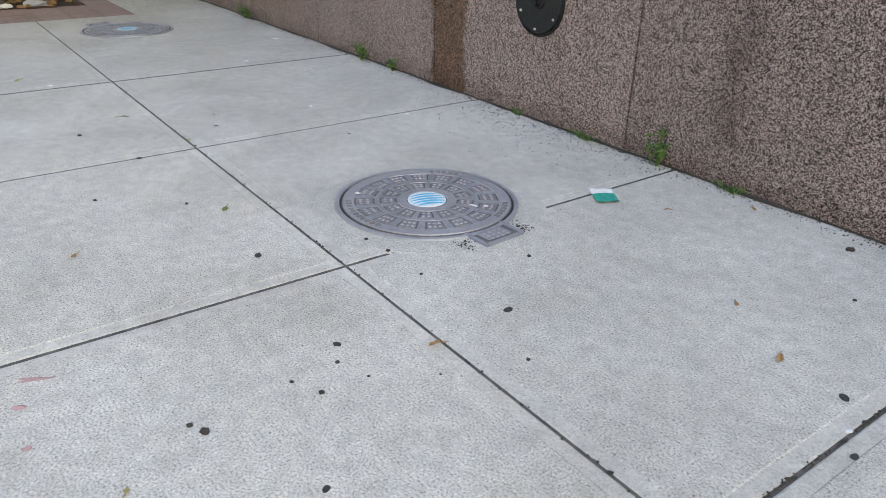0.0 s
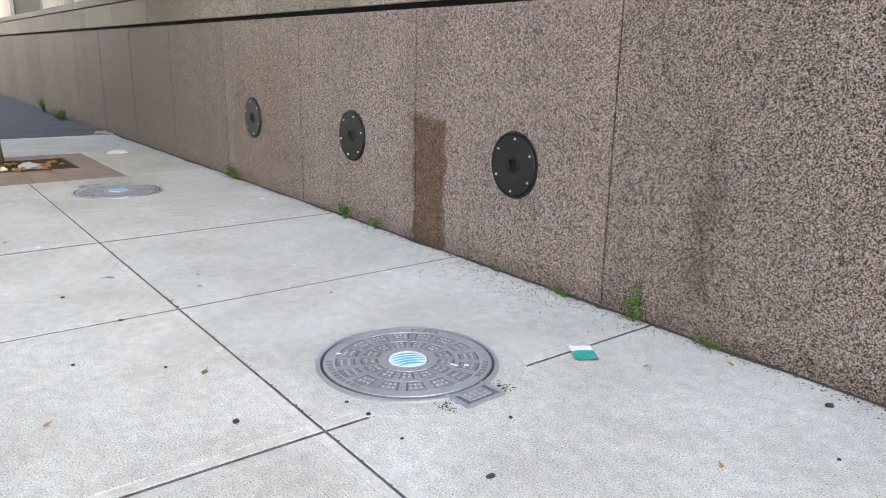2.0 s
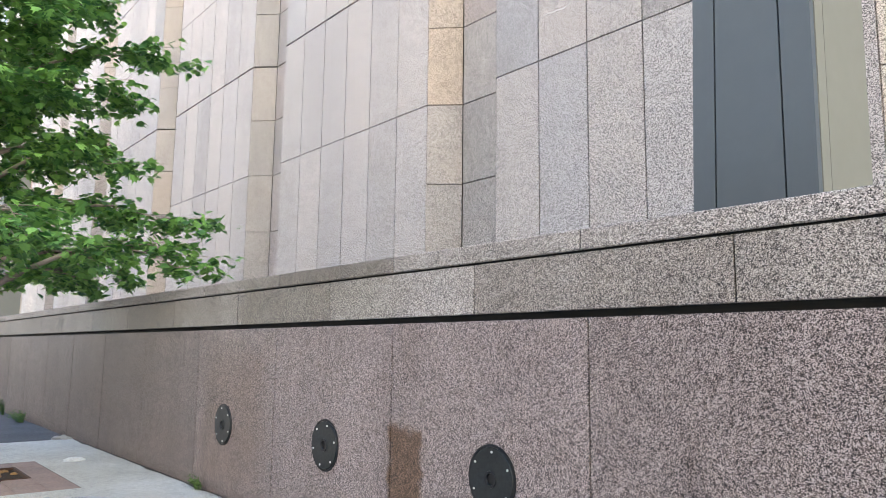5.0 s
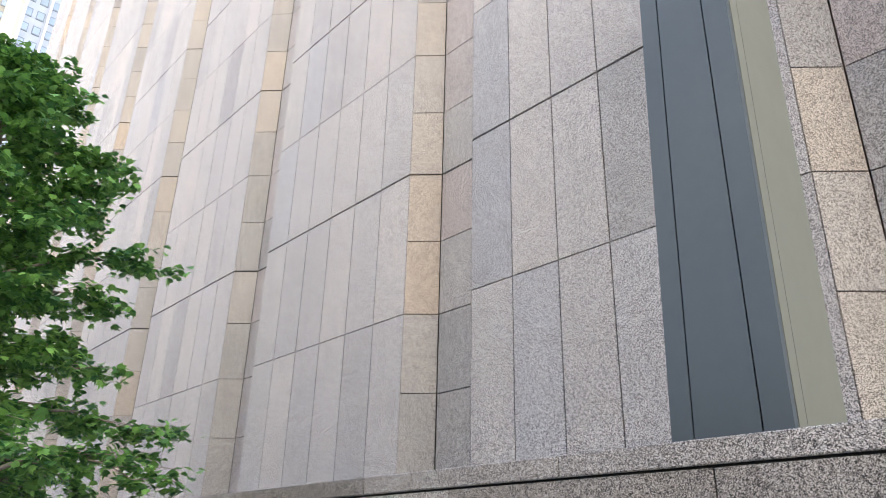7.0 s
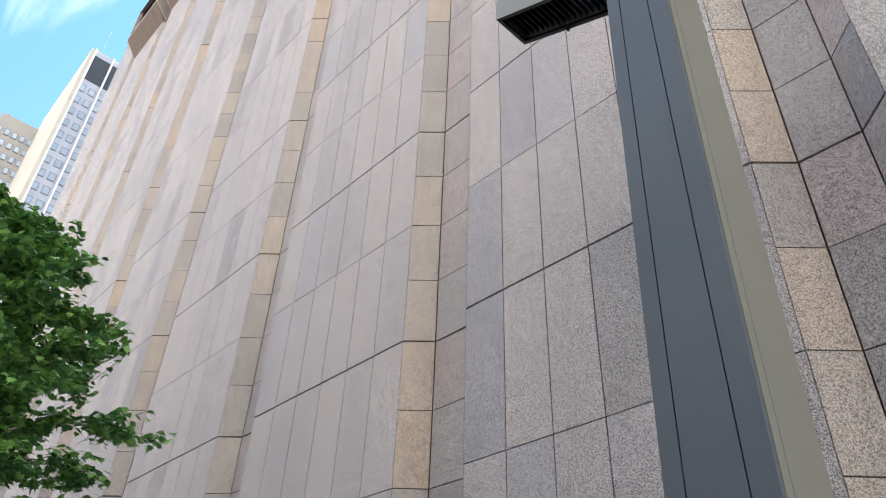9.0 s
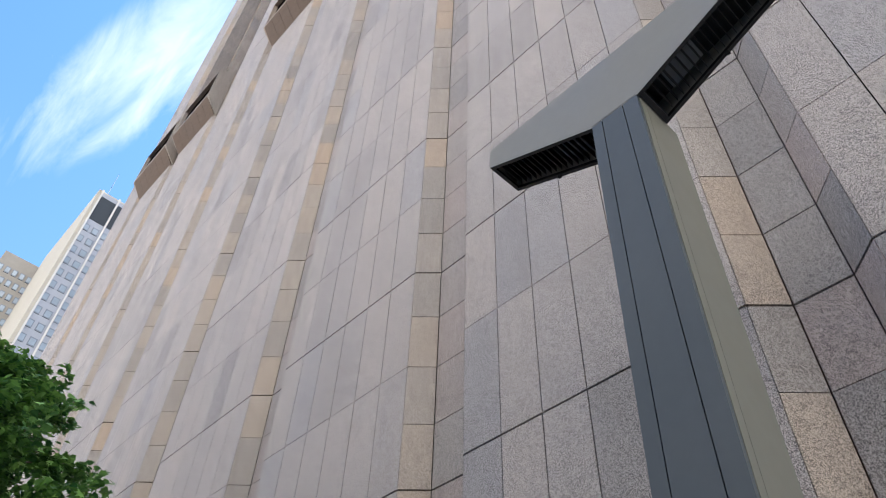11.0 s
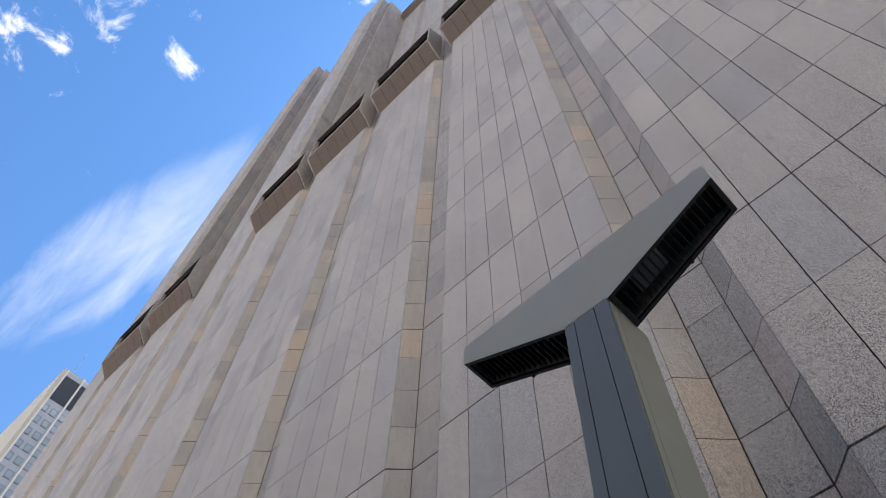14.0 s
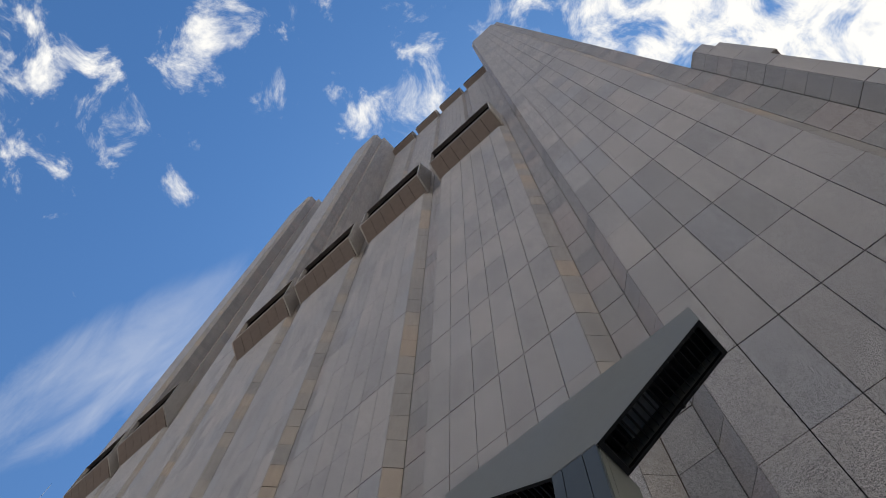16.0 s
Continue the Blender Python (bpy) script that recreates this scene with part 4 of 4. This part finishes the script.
def street_tree(x, y, high, spread, seed):
    rnd = random.Random(seed)
    tree = thing("street_tree", "leafy green maple street tree in a paved pit", "tree", at=(x, y, 0))
    pts = [(0, 0, -0.1), (0.0, 0, 0.08), (0.01, 0.0, 0.5), (0.03, 0.02, 1.6), (0.0, 0.05, 3.0), (0.08, 0.0, 5.0), (0.02, -0.05, 6.6), (0.05, 0.0, high - 0.8)]
    part("trunk", tube(bmesh.new(), pts, [0.21, 0.17, 0.145, 0.13, 0.115, 0.085, 0.05, 0.012], 14), M_BARK, tree, smooth=True)
    verts, faces = [], []
    twigs = bmesh.new()
    ends = []
    tiers = ((2.6, 0.90), (3.4, 1.0), (4.3, 0.97), (5.0, 0.62), (5.6, 0.62), (6.2, 0.86), (7.2, 0.64), (8.2, 0.38), (9.0, 0.19), (high + 0.8, 0.05))
    for i in range(58):
        ze = 2.9 + (high + 0.5 - 2.9) * (i / 57) ** 1.05
        a = i * 2.399 + rnd.uniform(-0.3, 0.3)
        f = (ze - 2.9) / (high - 2.4)
        for (za, ra), (zb, rb) in zip(tiers, tiers[1:]):
            if za <= ze <= zb:
                reach = spread * (ra + (rb - ra) * (ze - za) / (zb - za)) * rnd.uniform(0.86, 1.04)
        rise = reach * rnd.uniform(0.28, 0.5)
        z = max(2.2, ze - rise)
        droop = 0.22 * reach if f < 0.3 else 0.08 * reach
        d = Vector((math.cos(a), math.sin(a), 0))

        def along(t):
            return Vector((0.02, 0, z)) + d * reach * t + Vector((0, 0, rise * math.sin(t * 1.57) - droop * t ** 3))
        part("limb", tube(bmesh.new(), [tuple(along(t)) for t in (0, 0.25, 0.5, 0.7, 0.88, 1.0)], [0.055 * (1 - 0.6 * f), 0.042 * (1 - 0.6 * f), 0.028 * (1 - 0.5 * f), 0.017, 0.010, 0.005], 6), M_BARK, tree, smooth=True)
        for j in range(12):
            t = 1.0 - 0.72 * (j / 11) ** 1.2
            s = along(t)
            side = Vector((rnd.uniform(-1, 1), rnd.uniform(-1, 1), rnd.uniform(-0.45, 0.3))).normalized()
            e = s + (side + d * 0.55) * rnd.uniform(0.3, 0.7) * (1 - 0.35 * f)
            tube(twigs, [tuple(s), tuple(s.lerp(e, 0.5) + Vector((0, 0, 0.04))), tuple(e)], [0.008, 0.006, 0.003], 4)
            ends.append((s, e))
    tagged(part("twigs", twigs, M_BARK, tree), kind="stuff")
    for s, e in ends:
        for j in range(50):
            c = s.lerp(e, rnd.uniform(0.2, 1.1)) + Vector((rnd.gauss(0, 0.10), rnd.gauss(0, 0.10), rnd.gauss(-0.03, 0.06)))
            tilt = Euler((rnd.gauss(-0.4, 0.3), rnd.gauss(0, 0.3), rnd.uniform(0, 6.28))).to_matrix()
            maple_leaf(verts, faces, c, tilt, rnd.uniform(0.10, 0.165))
    ob = link("crown", verts, faces, M_LEAF, tree, "dense crown of lobed green leaves")
    tagged(ob, kind="stuff")
    return tree


street_tree(-11.75, 1.16, 8.8, 3.0, 5)


# ---- weeds along the wall ----
def weed(x, y, high, count, wide, label, seed, flat=False):
    rnd = random.Random(seed)
    w = thing("weed", label, "weed", "weeds at the foot of the wall", at=(x, y, 0))
    stems = bmesh.new()
    verts, faces = [], []
    for i in range(count):
        a, r = rnd.uniform(0, 6.28), wide * rnd.uniform(0.2, 1)
        tip = Vector((r * math.cos(a) * 1.3, -abs(r * math.sin(a)) * 0.8, high * rnd.uniform(0.45, 1.0)))
        tube(stems, [(0.3 * tip.x, 0.3 * tip.y, -0.01), tuple(tip * 0.6 + Vector((0, 0, 0.02))), tuple(tip)], [0.003, 0.0025, 0.001], 4)
        for j in range(5 if not flat else 4):
            c = tip * rnd.uniform(0.4, 1.0)
            tilt = Euler((rnd.gauss(0.1, 0.5), rnd.gauss(0, 0.5), rnd.uniform(0, 6.28))).to_matrix()
            s = rnd.uniform(0.03, 0.055) if not flat else rnd.uniform(0.015, 0.03)
            k = len(verts)
            for px, py in ((0, 0), (0.22, 0.35), (0.16, 0.75), (0, 1.1), (-0.16, 0.75), (-0.22, 0.35)):
                verts.append(tuple(c + tilt @ Vector((px * s, py * s, 0.3 * abs(px) * s))))
            faces.append((k, k + 1, k + 2, k + 3))
            faces.append((k, k + 3, k + 4, k + 5))
    tagged(part("stems", stems, M_WEED, w), kind="stuff")
    tagged(link("leaves", verts, faces, M_WEED, w), kind="stuff")


weed(-2.66, 3.57, 0.24, 16, 0.09, "upright green weed growing at the wall joint", 1)
weed(-6.2, 3.57, 0.17, 16, 0.10, "bushy green weed at the foot of the wall", 2)
weed(-5.66, 3.58, 0.11, 9, 0.07, "small green weed at the foot of the wall", 3)
weed(-9.0, 3.57, 0.18, 16, 0.14, "bushy green weed at the foot of the wall", 4)
weed(-3.95, 3.59, 0.05, 9, 0.08, "flat green weed in the wall crack", 5, True)
weed(-3.25, 3.58, 0.055, 16, 0.13, "flat green moss and grass in the wall crack", 6, True)
weed(-2.12, 3.58, 0.045, 14, 0.11, "flat green moss and grass in the wall crack", 7, True)
weed(-19.2, 3.5, 0.26, 60, 0.45, "clump of green weeds beside the asphalt", 8)
weed(-21.5, 3.5, 0.4, 30, 0.3, "clump of green weeds beside the asphalt", 9)

# ---- litter ----
rnd = random.Random(11)


def blob(name, x, y, r, tall, mat, label, category, group, seed, lumps=8, stretch=1.4):
    """An uneven lump lying on the ground."""
    g = random.Random(seed)
    b = bmesh.new()
    bmesh.ops.create_icosphere(b, subdivisions=2, radius=1.0)
    off = Vector((g.random() * 9, g.random() * 9, 0))
    for v in b.verts:
        k = 1 + 0.35 * noise.noise(v.co * 1.4 + off)
        v.co = Vector((v.co.x * r * k * stretch, v.co.y * r * k, max(-0.2, v.co.z) * tall * k + tall * 0.2))
    ob = part(name, b, mat, None, smooth=True)
    tagged(ob, label, category, group)
    ob.matrix_basis = pose(x, y, 0.0, 0, 0, g.uniform(0, 360))
    return ob


for i, (x, y, r) in enumerate([(-2.844, 1.07, 0.022), (-1.852, 1.70, 0.022), (-2.015, 1.02, 0.018), (-1.40, 0.653, 0.015), (-0.786, 2.266, 0.022), (-0.62, 2.008, 0.017), (-4.45, 0.995, 0.022), (-4.85, 1.62, 0.016)]):
    blob("gum_spot", x, y, r * 0.74, 0.002, M_GUM, "flat dark spot of old chewing gum on concrete", "gum spot", "gum spots on the sidewalk", i)
for i, (x, y, r) in enumerate([(-1.791, 0.842, 0.010), (-1.899, 0.786, 0.007), (-1.914, 0.967, 0.008), (-1.873, 0.432, 0.009), (-1.547, 1.534, 0.008), (-1.652, 1.225, 0.005), (-1.782, 1.015, 0.006), (-2.158, 2.087, 0.009), (-2.289, 1.58, 0.007), (-1.099, 2.945, 0.008), (-2.561, 1.58, 0.010), (-1.356, 3.404, 0.018), (-2.72, 1.56, 0.009), (-1.82, 0.46, 0.014), (-3.9, 0.62, 0.01), (-5.1, 0.8, 0.012), (-3.6, 1.0, 0.008), (-4.2, 2.3, 0.008)]):
    blob("pebble", x, y, r, r * 0.8, M_GRIT, "small dark pebble on the concrete", "pebble", "pebbles on the sidewalk", 40 + i, stretch=1.2)
for i, (x, y, r) in enumerate([(-0.689, 2.108, 0.010), (-4.964, 2.399, 0.012), (-4.4, 2.9, 0.014), (-7.6, 3.3, 0.03), (-6.7, 2.6, 0.016), (-6.6, 0.9, 0.02)]):
    blob("paper_scrap", x, y, r, 0.006, M_PAPER, "tiny white scrap of paper on the concrete", "litter", "paper scraps", 80 + i)


def dry_leaf(x, y, size, seed, mat=None):
    g = random.Random(seed)
    b = bmesh.new()
    n = 9
    rows = []
    for i in range(n):
        t = i / (n - 1)
        w = 0.21 * math.sin(math.pi * min(1, t * 1.02)) ** 0.7 * (1 + 0.35 * math.sin(9 * t + seed)) + 0.01
        curl = 0.4 * math.sin(2.6 * t + seed) + 0.28
        rows.append([b.verts.new(((t - 0.5) * size + 0.06 * size * g.uniform(-1, 1), s * w * size, (abs(s) * curl * w * 1.4 + 0.05 * math.sin(6 * t)) * size + 0.008)) for s in (-1, -0.4, 0.3, 1)])
    for p, q in zip(rows, rows[1:]):
        for i in range(3):
            b.faces.new((p[i], q[i], q[i + 1], p[i + 1]))
    tube(b, [(-0.5 * size, 0, 0.006), (-0.8 * size, 0.1 * size, 0.012), (-1.05 * size, 0.02 * size, 0.005)], [0.002, 0.0015, 0.001], 5)
    ob = part("dry_leaf", b, mat or M_DRYLEAF, None, smooth=True)
    tagged(ob, "curled dry brown leaf with its stalk on the concrete", "leaf", "dry leaves on the sidewalk")
    ob.matrix_basis = pose(x, y, 0.0, 0, 0, g.uniform(0, 360))


M_GREENLEAF = plain("fallen green leaf", (0.13, 0.15, 0.05), 0.7, 0, 0.4, 70, 0.2)
M_YELLOWLEAF = plain("fallen yellow leaf", (0.34, 0.29, 0.12), 0.7, 0, 0.3, 70, 0.2)
for i, (x, y, s, m) in enumerate([(-1.805, 1.312, 0.075, M_DRYLEAF), (-1.035, 2.285, 0.075, M_DRYLEAF), (-1.356, 2.496, 0.05, M_DRYLEAF), (-3.275, 0.392, 0.06, M_DRYLEAF), (-3.416, 1.135, 0.09, M_GREENLEAF), (-5.371, 1.153, 0.09, M_GREENLEAF), (-4.62, 1.36, 0.06, M_YELLOWLEAF), (-2.15, 3.05, 0.05, M_DRYLEAF), (-1.9, 3.45, 0.06, M_DRYLEAF), (-6.9, 0.7, 0.1, M_YELLOWLEAF), (-1.7, 0.2, 0.05, M_YELLOWLEAF), (-5.1, 1.7, 0.05, M_GREENLEAF)]):
    dry_leaf(x, y, s * 0.7, i, m)

wrapper = thing("wrapper", "crumpled teal and white foil wrapper on the concrete", "litter", at=(-2.465, 2.913, 0.004))
wrapper.rotation_euler.z = radians(58)
wrapper.scale = (0.92, 0.9, 0.8)
for nm, ya, yb, m in (("teal_half", -0.10, 0.035, M_GREENPLASTIC), ("white_half", 0.036, 0.10, M_PAPER)):
    b = bmesh.new()
    bmesh.ops.create_grid(b, x_segments=10, y_segments=8, size=0.5, matrix=Matrix.Translation((0, (ya + yb) / 2, 0.006)) @ Matrix.Diagonal((0.135, yb - ya, 1, 1)))
    for v in b.verts:
        v.co.z += 0.008 * noise.noise(v.co * 30) + 0.008 * (v.co.y * 8) ** 2
    ex = bmesh.ops.extrude_face_region(b, geom=b.faces[:])
    bmesh.ops.translate(b, vec=(0, 0, 0.0025), verts=[e for e in ex["geom"] if isinstance(e, bmesh.types.BMVert)])
    part(nm, b, m, wrapper)


def crumple(name, x, y, r, tall, mat, label, seed):
    g = random.Random(seed)
    b = bmesh.new()
    bmesh.ops.create_icosphere(b, subdivisions=3, radius=1.0)
    for v in b.verts:
        k = 1 + 0.5 * noise.noise(v.co * 2.2 + Vector((seed, 0, 0))) + 0.25 * noise.noise(v.co * 6)
        v.co = Vector((v.co.x * r * k, v.co.y * r * k * 0.7, max(-0.1, v.co.z) * tall * k))
    ob = part(name, b, mat)
    tagged(ob, label, "litter")
    ob.matrix_basis = pose(x, y, 0.0, 0, 0, g.uniform(0, 360))
    return ob


crumple("plastic_bag", -12.35, 2.96, 0.15, 0.05, M_PAPER, "crumpled white plastic bag on the concrete", 3)
ob = crumple("plastic_bag", -11.35, 1.35, 0.22, 0.10, plain("grey film", (0.45, 0.46, 0.47), 0.4, 0, 0.15, 30, 0.2), "crumpled grey plastic bag in the tree pit", 5)
ob.location = (-11.5, 1.6, -0.03)
ob.scale = (0.75, 0.75, 0.75)
ob = crumple("paper_cup", -11.35, 1.22, 0.09, 0.04, M_PAPER, "flattened white paper cup in the tree pit", 6)
ob.location.z = -0.01
for i in range(26):
    a = random.Random(200 + i)
    dry = blob("litter_leaf", a.uniform(-12.0, -11.15), a.uniform(1.2, 2.05), 0.035, 0.03, M_DRYLEAF, "dry brown leaf in the tree pit", "leaf", "leaves in the tree pit", 200 + i)
    dry.location.z = -0.03
ob = crumple("broken_stone", -15.3, 3.45, 0.16, 0.07, plain("broken concrete", (0.36, 0.35, 0.32), 0.9, 0, 0.2, 30, 0.3), "broken piece of concrete by the wall", 8)

# pink paint strokes
for i, (x, y, l, w, t) in enumerate([(-2.39, 0.09, 0.12, 0.008, 70), (-2.41, 0.075, 0.08, 0.006, 66), (-2.26, 0.02, 0.05, 0.012, 60), (-2.04, 0.01, 0.025, 0.013, 30), (-2.33, -0.12, 0.06, 0.008, 80)]):
    ob = blob("paint_mark", x, y, w, 0.0015, M_PINK, "faded pink spray paint mark on concrete", "paint mark", "paint marks", 300 + i, stretch=l / w * 0.5)
    ob.rotation_euler.z = radians(t)

for i, (x, y, r, st) in enumerate([(-3.22, 1.80, 0.012, 1.3), (-2.70, 2.27, 0.012, 1.2), (-2.74, 2.22, 0.008, 4.0)]):
    ob = blob("paper_scrap", x, y, r, 0.004, M_PAPER, "tiny white scrap of paper on the manhole cover", "litter", "paper scraps", 90 + i, stretch=st)
    ob.location.z = 0.014

# grit gathered along the foot of the wall and in the joints
gv, gf = [], []
g = random.Random(21)
for i in range(2600):
    if i < 1500:
        x, y = g.uniform(-9.5, 1.5), WALL_Y - abs(g.gauss(0, 0.07)) - 0.005
    elif i < 1900:
        x, y = g.gauss(-3.6, 0.5), WALL_Y - abs(g.gauss(0, 0.3)) - 0.01
    elif i < 2020:
        x, y = g.uniform(-6.5, 0.3), 1.352 + g.gauss(0, 0.006)
    elif i < 2150:
        x, y = -0.68 + g.gauss(0, 0.004), g.uniform(1.3, 2.6)
    elif i < 2300:
        a_, r_ = g.choice((-0.26, 0.36)) + g.gauss(0, 0.05), g.gauss(0.55, 0.035)
        x, y = -2.945 + r_ * math.cos(a_), 2.065 + r_ * math.sin(a_)
    else:
        x, y = g.uniform(-6, 0.5), g.uniform(-0.5, 3.6)
    s = g.uniform(0.002, 0.006) if i < 2300 else g.uniform(0.001, 0.0035)
    k = len(gv)
    gv += [(x - s, y - s * 0.7, -0.001), (x + s, y - s, -0.001), (x + s * 0.8, y + s, -0.001), (x - s, y + s * 0.8, -0.001), (x + s * g.uniform(-0.3, 0.3), y, s * 1.2)]
    gf += [(k, k + 1, k + 4), (k + 1, k + 2, k + 4), (k + 2, k + 3, k + 4), (k + 3, k, k + 4)]
grit = link("grit", gv, gf, M_GRIT)
tagged(grit, "dark grit swept along the foot of the wall", "grit", kind="stuff")


# strip of packed dirt in the corner of wall and pavement
b = bmesh.new()
rows = []
for i in range(420):
    x = -15.2 + 17.2 * i / 419
    w = 0.018 + 0.05 * max(0.0, noise.noise(Vector((x * 1.7, 0, 0))) + 0.15) + 0.02 * abs(noise.noise(Vector((x * 11, 3, 0))))
    rows.append([b.verts.new((x, WALL_Y - w, 0.0006)), b.verts.new((x, WALL_Y - 0.4 * w, 0.002 + 0.06 * w)), b.verts.new((x, WALL_Y + 0.01, 0.003 + 0.08 * w))])
for p, q in zip(rows, rows[1:]):
    for i in range(2):
        b.faces.new((p[i], q[i], q[i + 1], p[i + 1]))
tagged(part("dirt", b, M_DIRT), "dark packed dirt along the foot of the wall", "dirt", kind="stuff")


# ---- far towers ----
def far_tower(x0, x1, y0, y1, top, floors, cols_x, cols_y, wall, label, bays=None):
    t = tagged(new("apartment_tower"), label, "building")
    part("body", new_box(x0, x1, y0, y1, -0.2, top), wall, t)
    hgt = top / floors
    if bays:
        part("curtain_wall", new_box(x1 - 0.02, x1 + 0.04, y0 + 0.8, y1, 20, top - 0.4), M_CURTAIN, t, "grey curtain wall with rows of windows")
        for c in range(5):
            ry = y0 + 0.8 + (y1 - y0 - 0.8) * c / 4
            part("rib", new_box(x1 - 0.01, x1 + 0.45, ry - 0.18, ry + 0.18, 20, top), M_RIB, t, "white upright rib")
    wy, wx = (y1 - y0) / cols_y, (x1 - x0) / cols_x
    v, fc = [], []
    slab_faces(v, fc, (0, 0, 0), (0, 1, 0), (1, 0, 0), wy * 0.66, hgt * 0.56, 0.3, 0.02)
    slab_faces(v, fc, (0.03, wy * 0.07, hgt * 0.07), (0, 1, 0), (1, 0, 0), wy * 0.52, hgt * 0.42, 0.1, 0.02)
    me = bpy.data.meshes.new("window")
    me.from_pydata(v, [], fc)
    me.materials.append(M_FRAME)
    me.materials.append(M_PANE)
    for f_ in me.polygons[9:]:
        f_.material_index = 1
    v, fc, made = [], [], 0
    for f_ in range(floors - (4 if bays else 2), int(floors * 0.35), -1):
        z = f_ * hgt + hgt * 0.25
        for c in range(cols_y):
            if made < 290:
                share("window", me, t, x1 + 0.16, y0 + wy * (c + 0.17) + (0.4 if bays else 0), z)
                made += 1
            else:
                slab_faces(v, fc, (x1 + 0.16, y0 + wy * (c + 0.14), z), (0, 1, 0), (1, 0, 0), wy * 0.72, hgt * 0.6, 0.3, 0.02)
        for c in range(0 if bays else cols_x):
            slab_faces(v, fc, (x0 + wx * (c + 0.14), y0 - 0.05, z), (1, 0, 0), (0, -1, 0), wx * 0.72, hgt * 0.6, 0.3, 0.02)
    if v:
        tagged(link("windows", v, fc, M_PANE, t), kind="stuff")
    if bays:
        for c in range(4):
            w = (y1 - y0 - 0.8) / 4
            part("louvre_bay", new_box(x1 - 0.2, x1 + 0.1, y0 + 0.8 + w * (c + 0.06), y0 + 0.8 + w * (c + 0.94), top - 2.7 * hgt, top - 0.5 * hgt), M_DARKPANE, t)
        part("mast", tube(bmesh.new(), [(x1 - 2, y0 + 2, top), (x1 - 2, y0 + 2, top + 9)], [0.07, 0.03], 6), M_DARKPANE, t)
    return t


far_tower(-150, -122, 10.5, 26, 121.5, 38, 8, 8, M_TOWER, "pale apartment tower with rows of blue windows", True)
far_tower(-176, -150, 3.0, 22, 118, 38, 8, 12, M_TOWERB, "beige apartment tower with small windows")
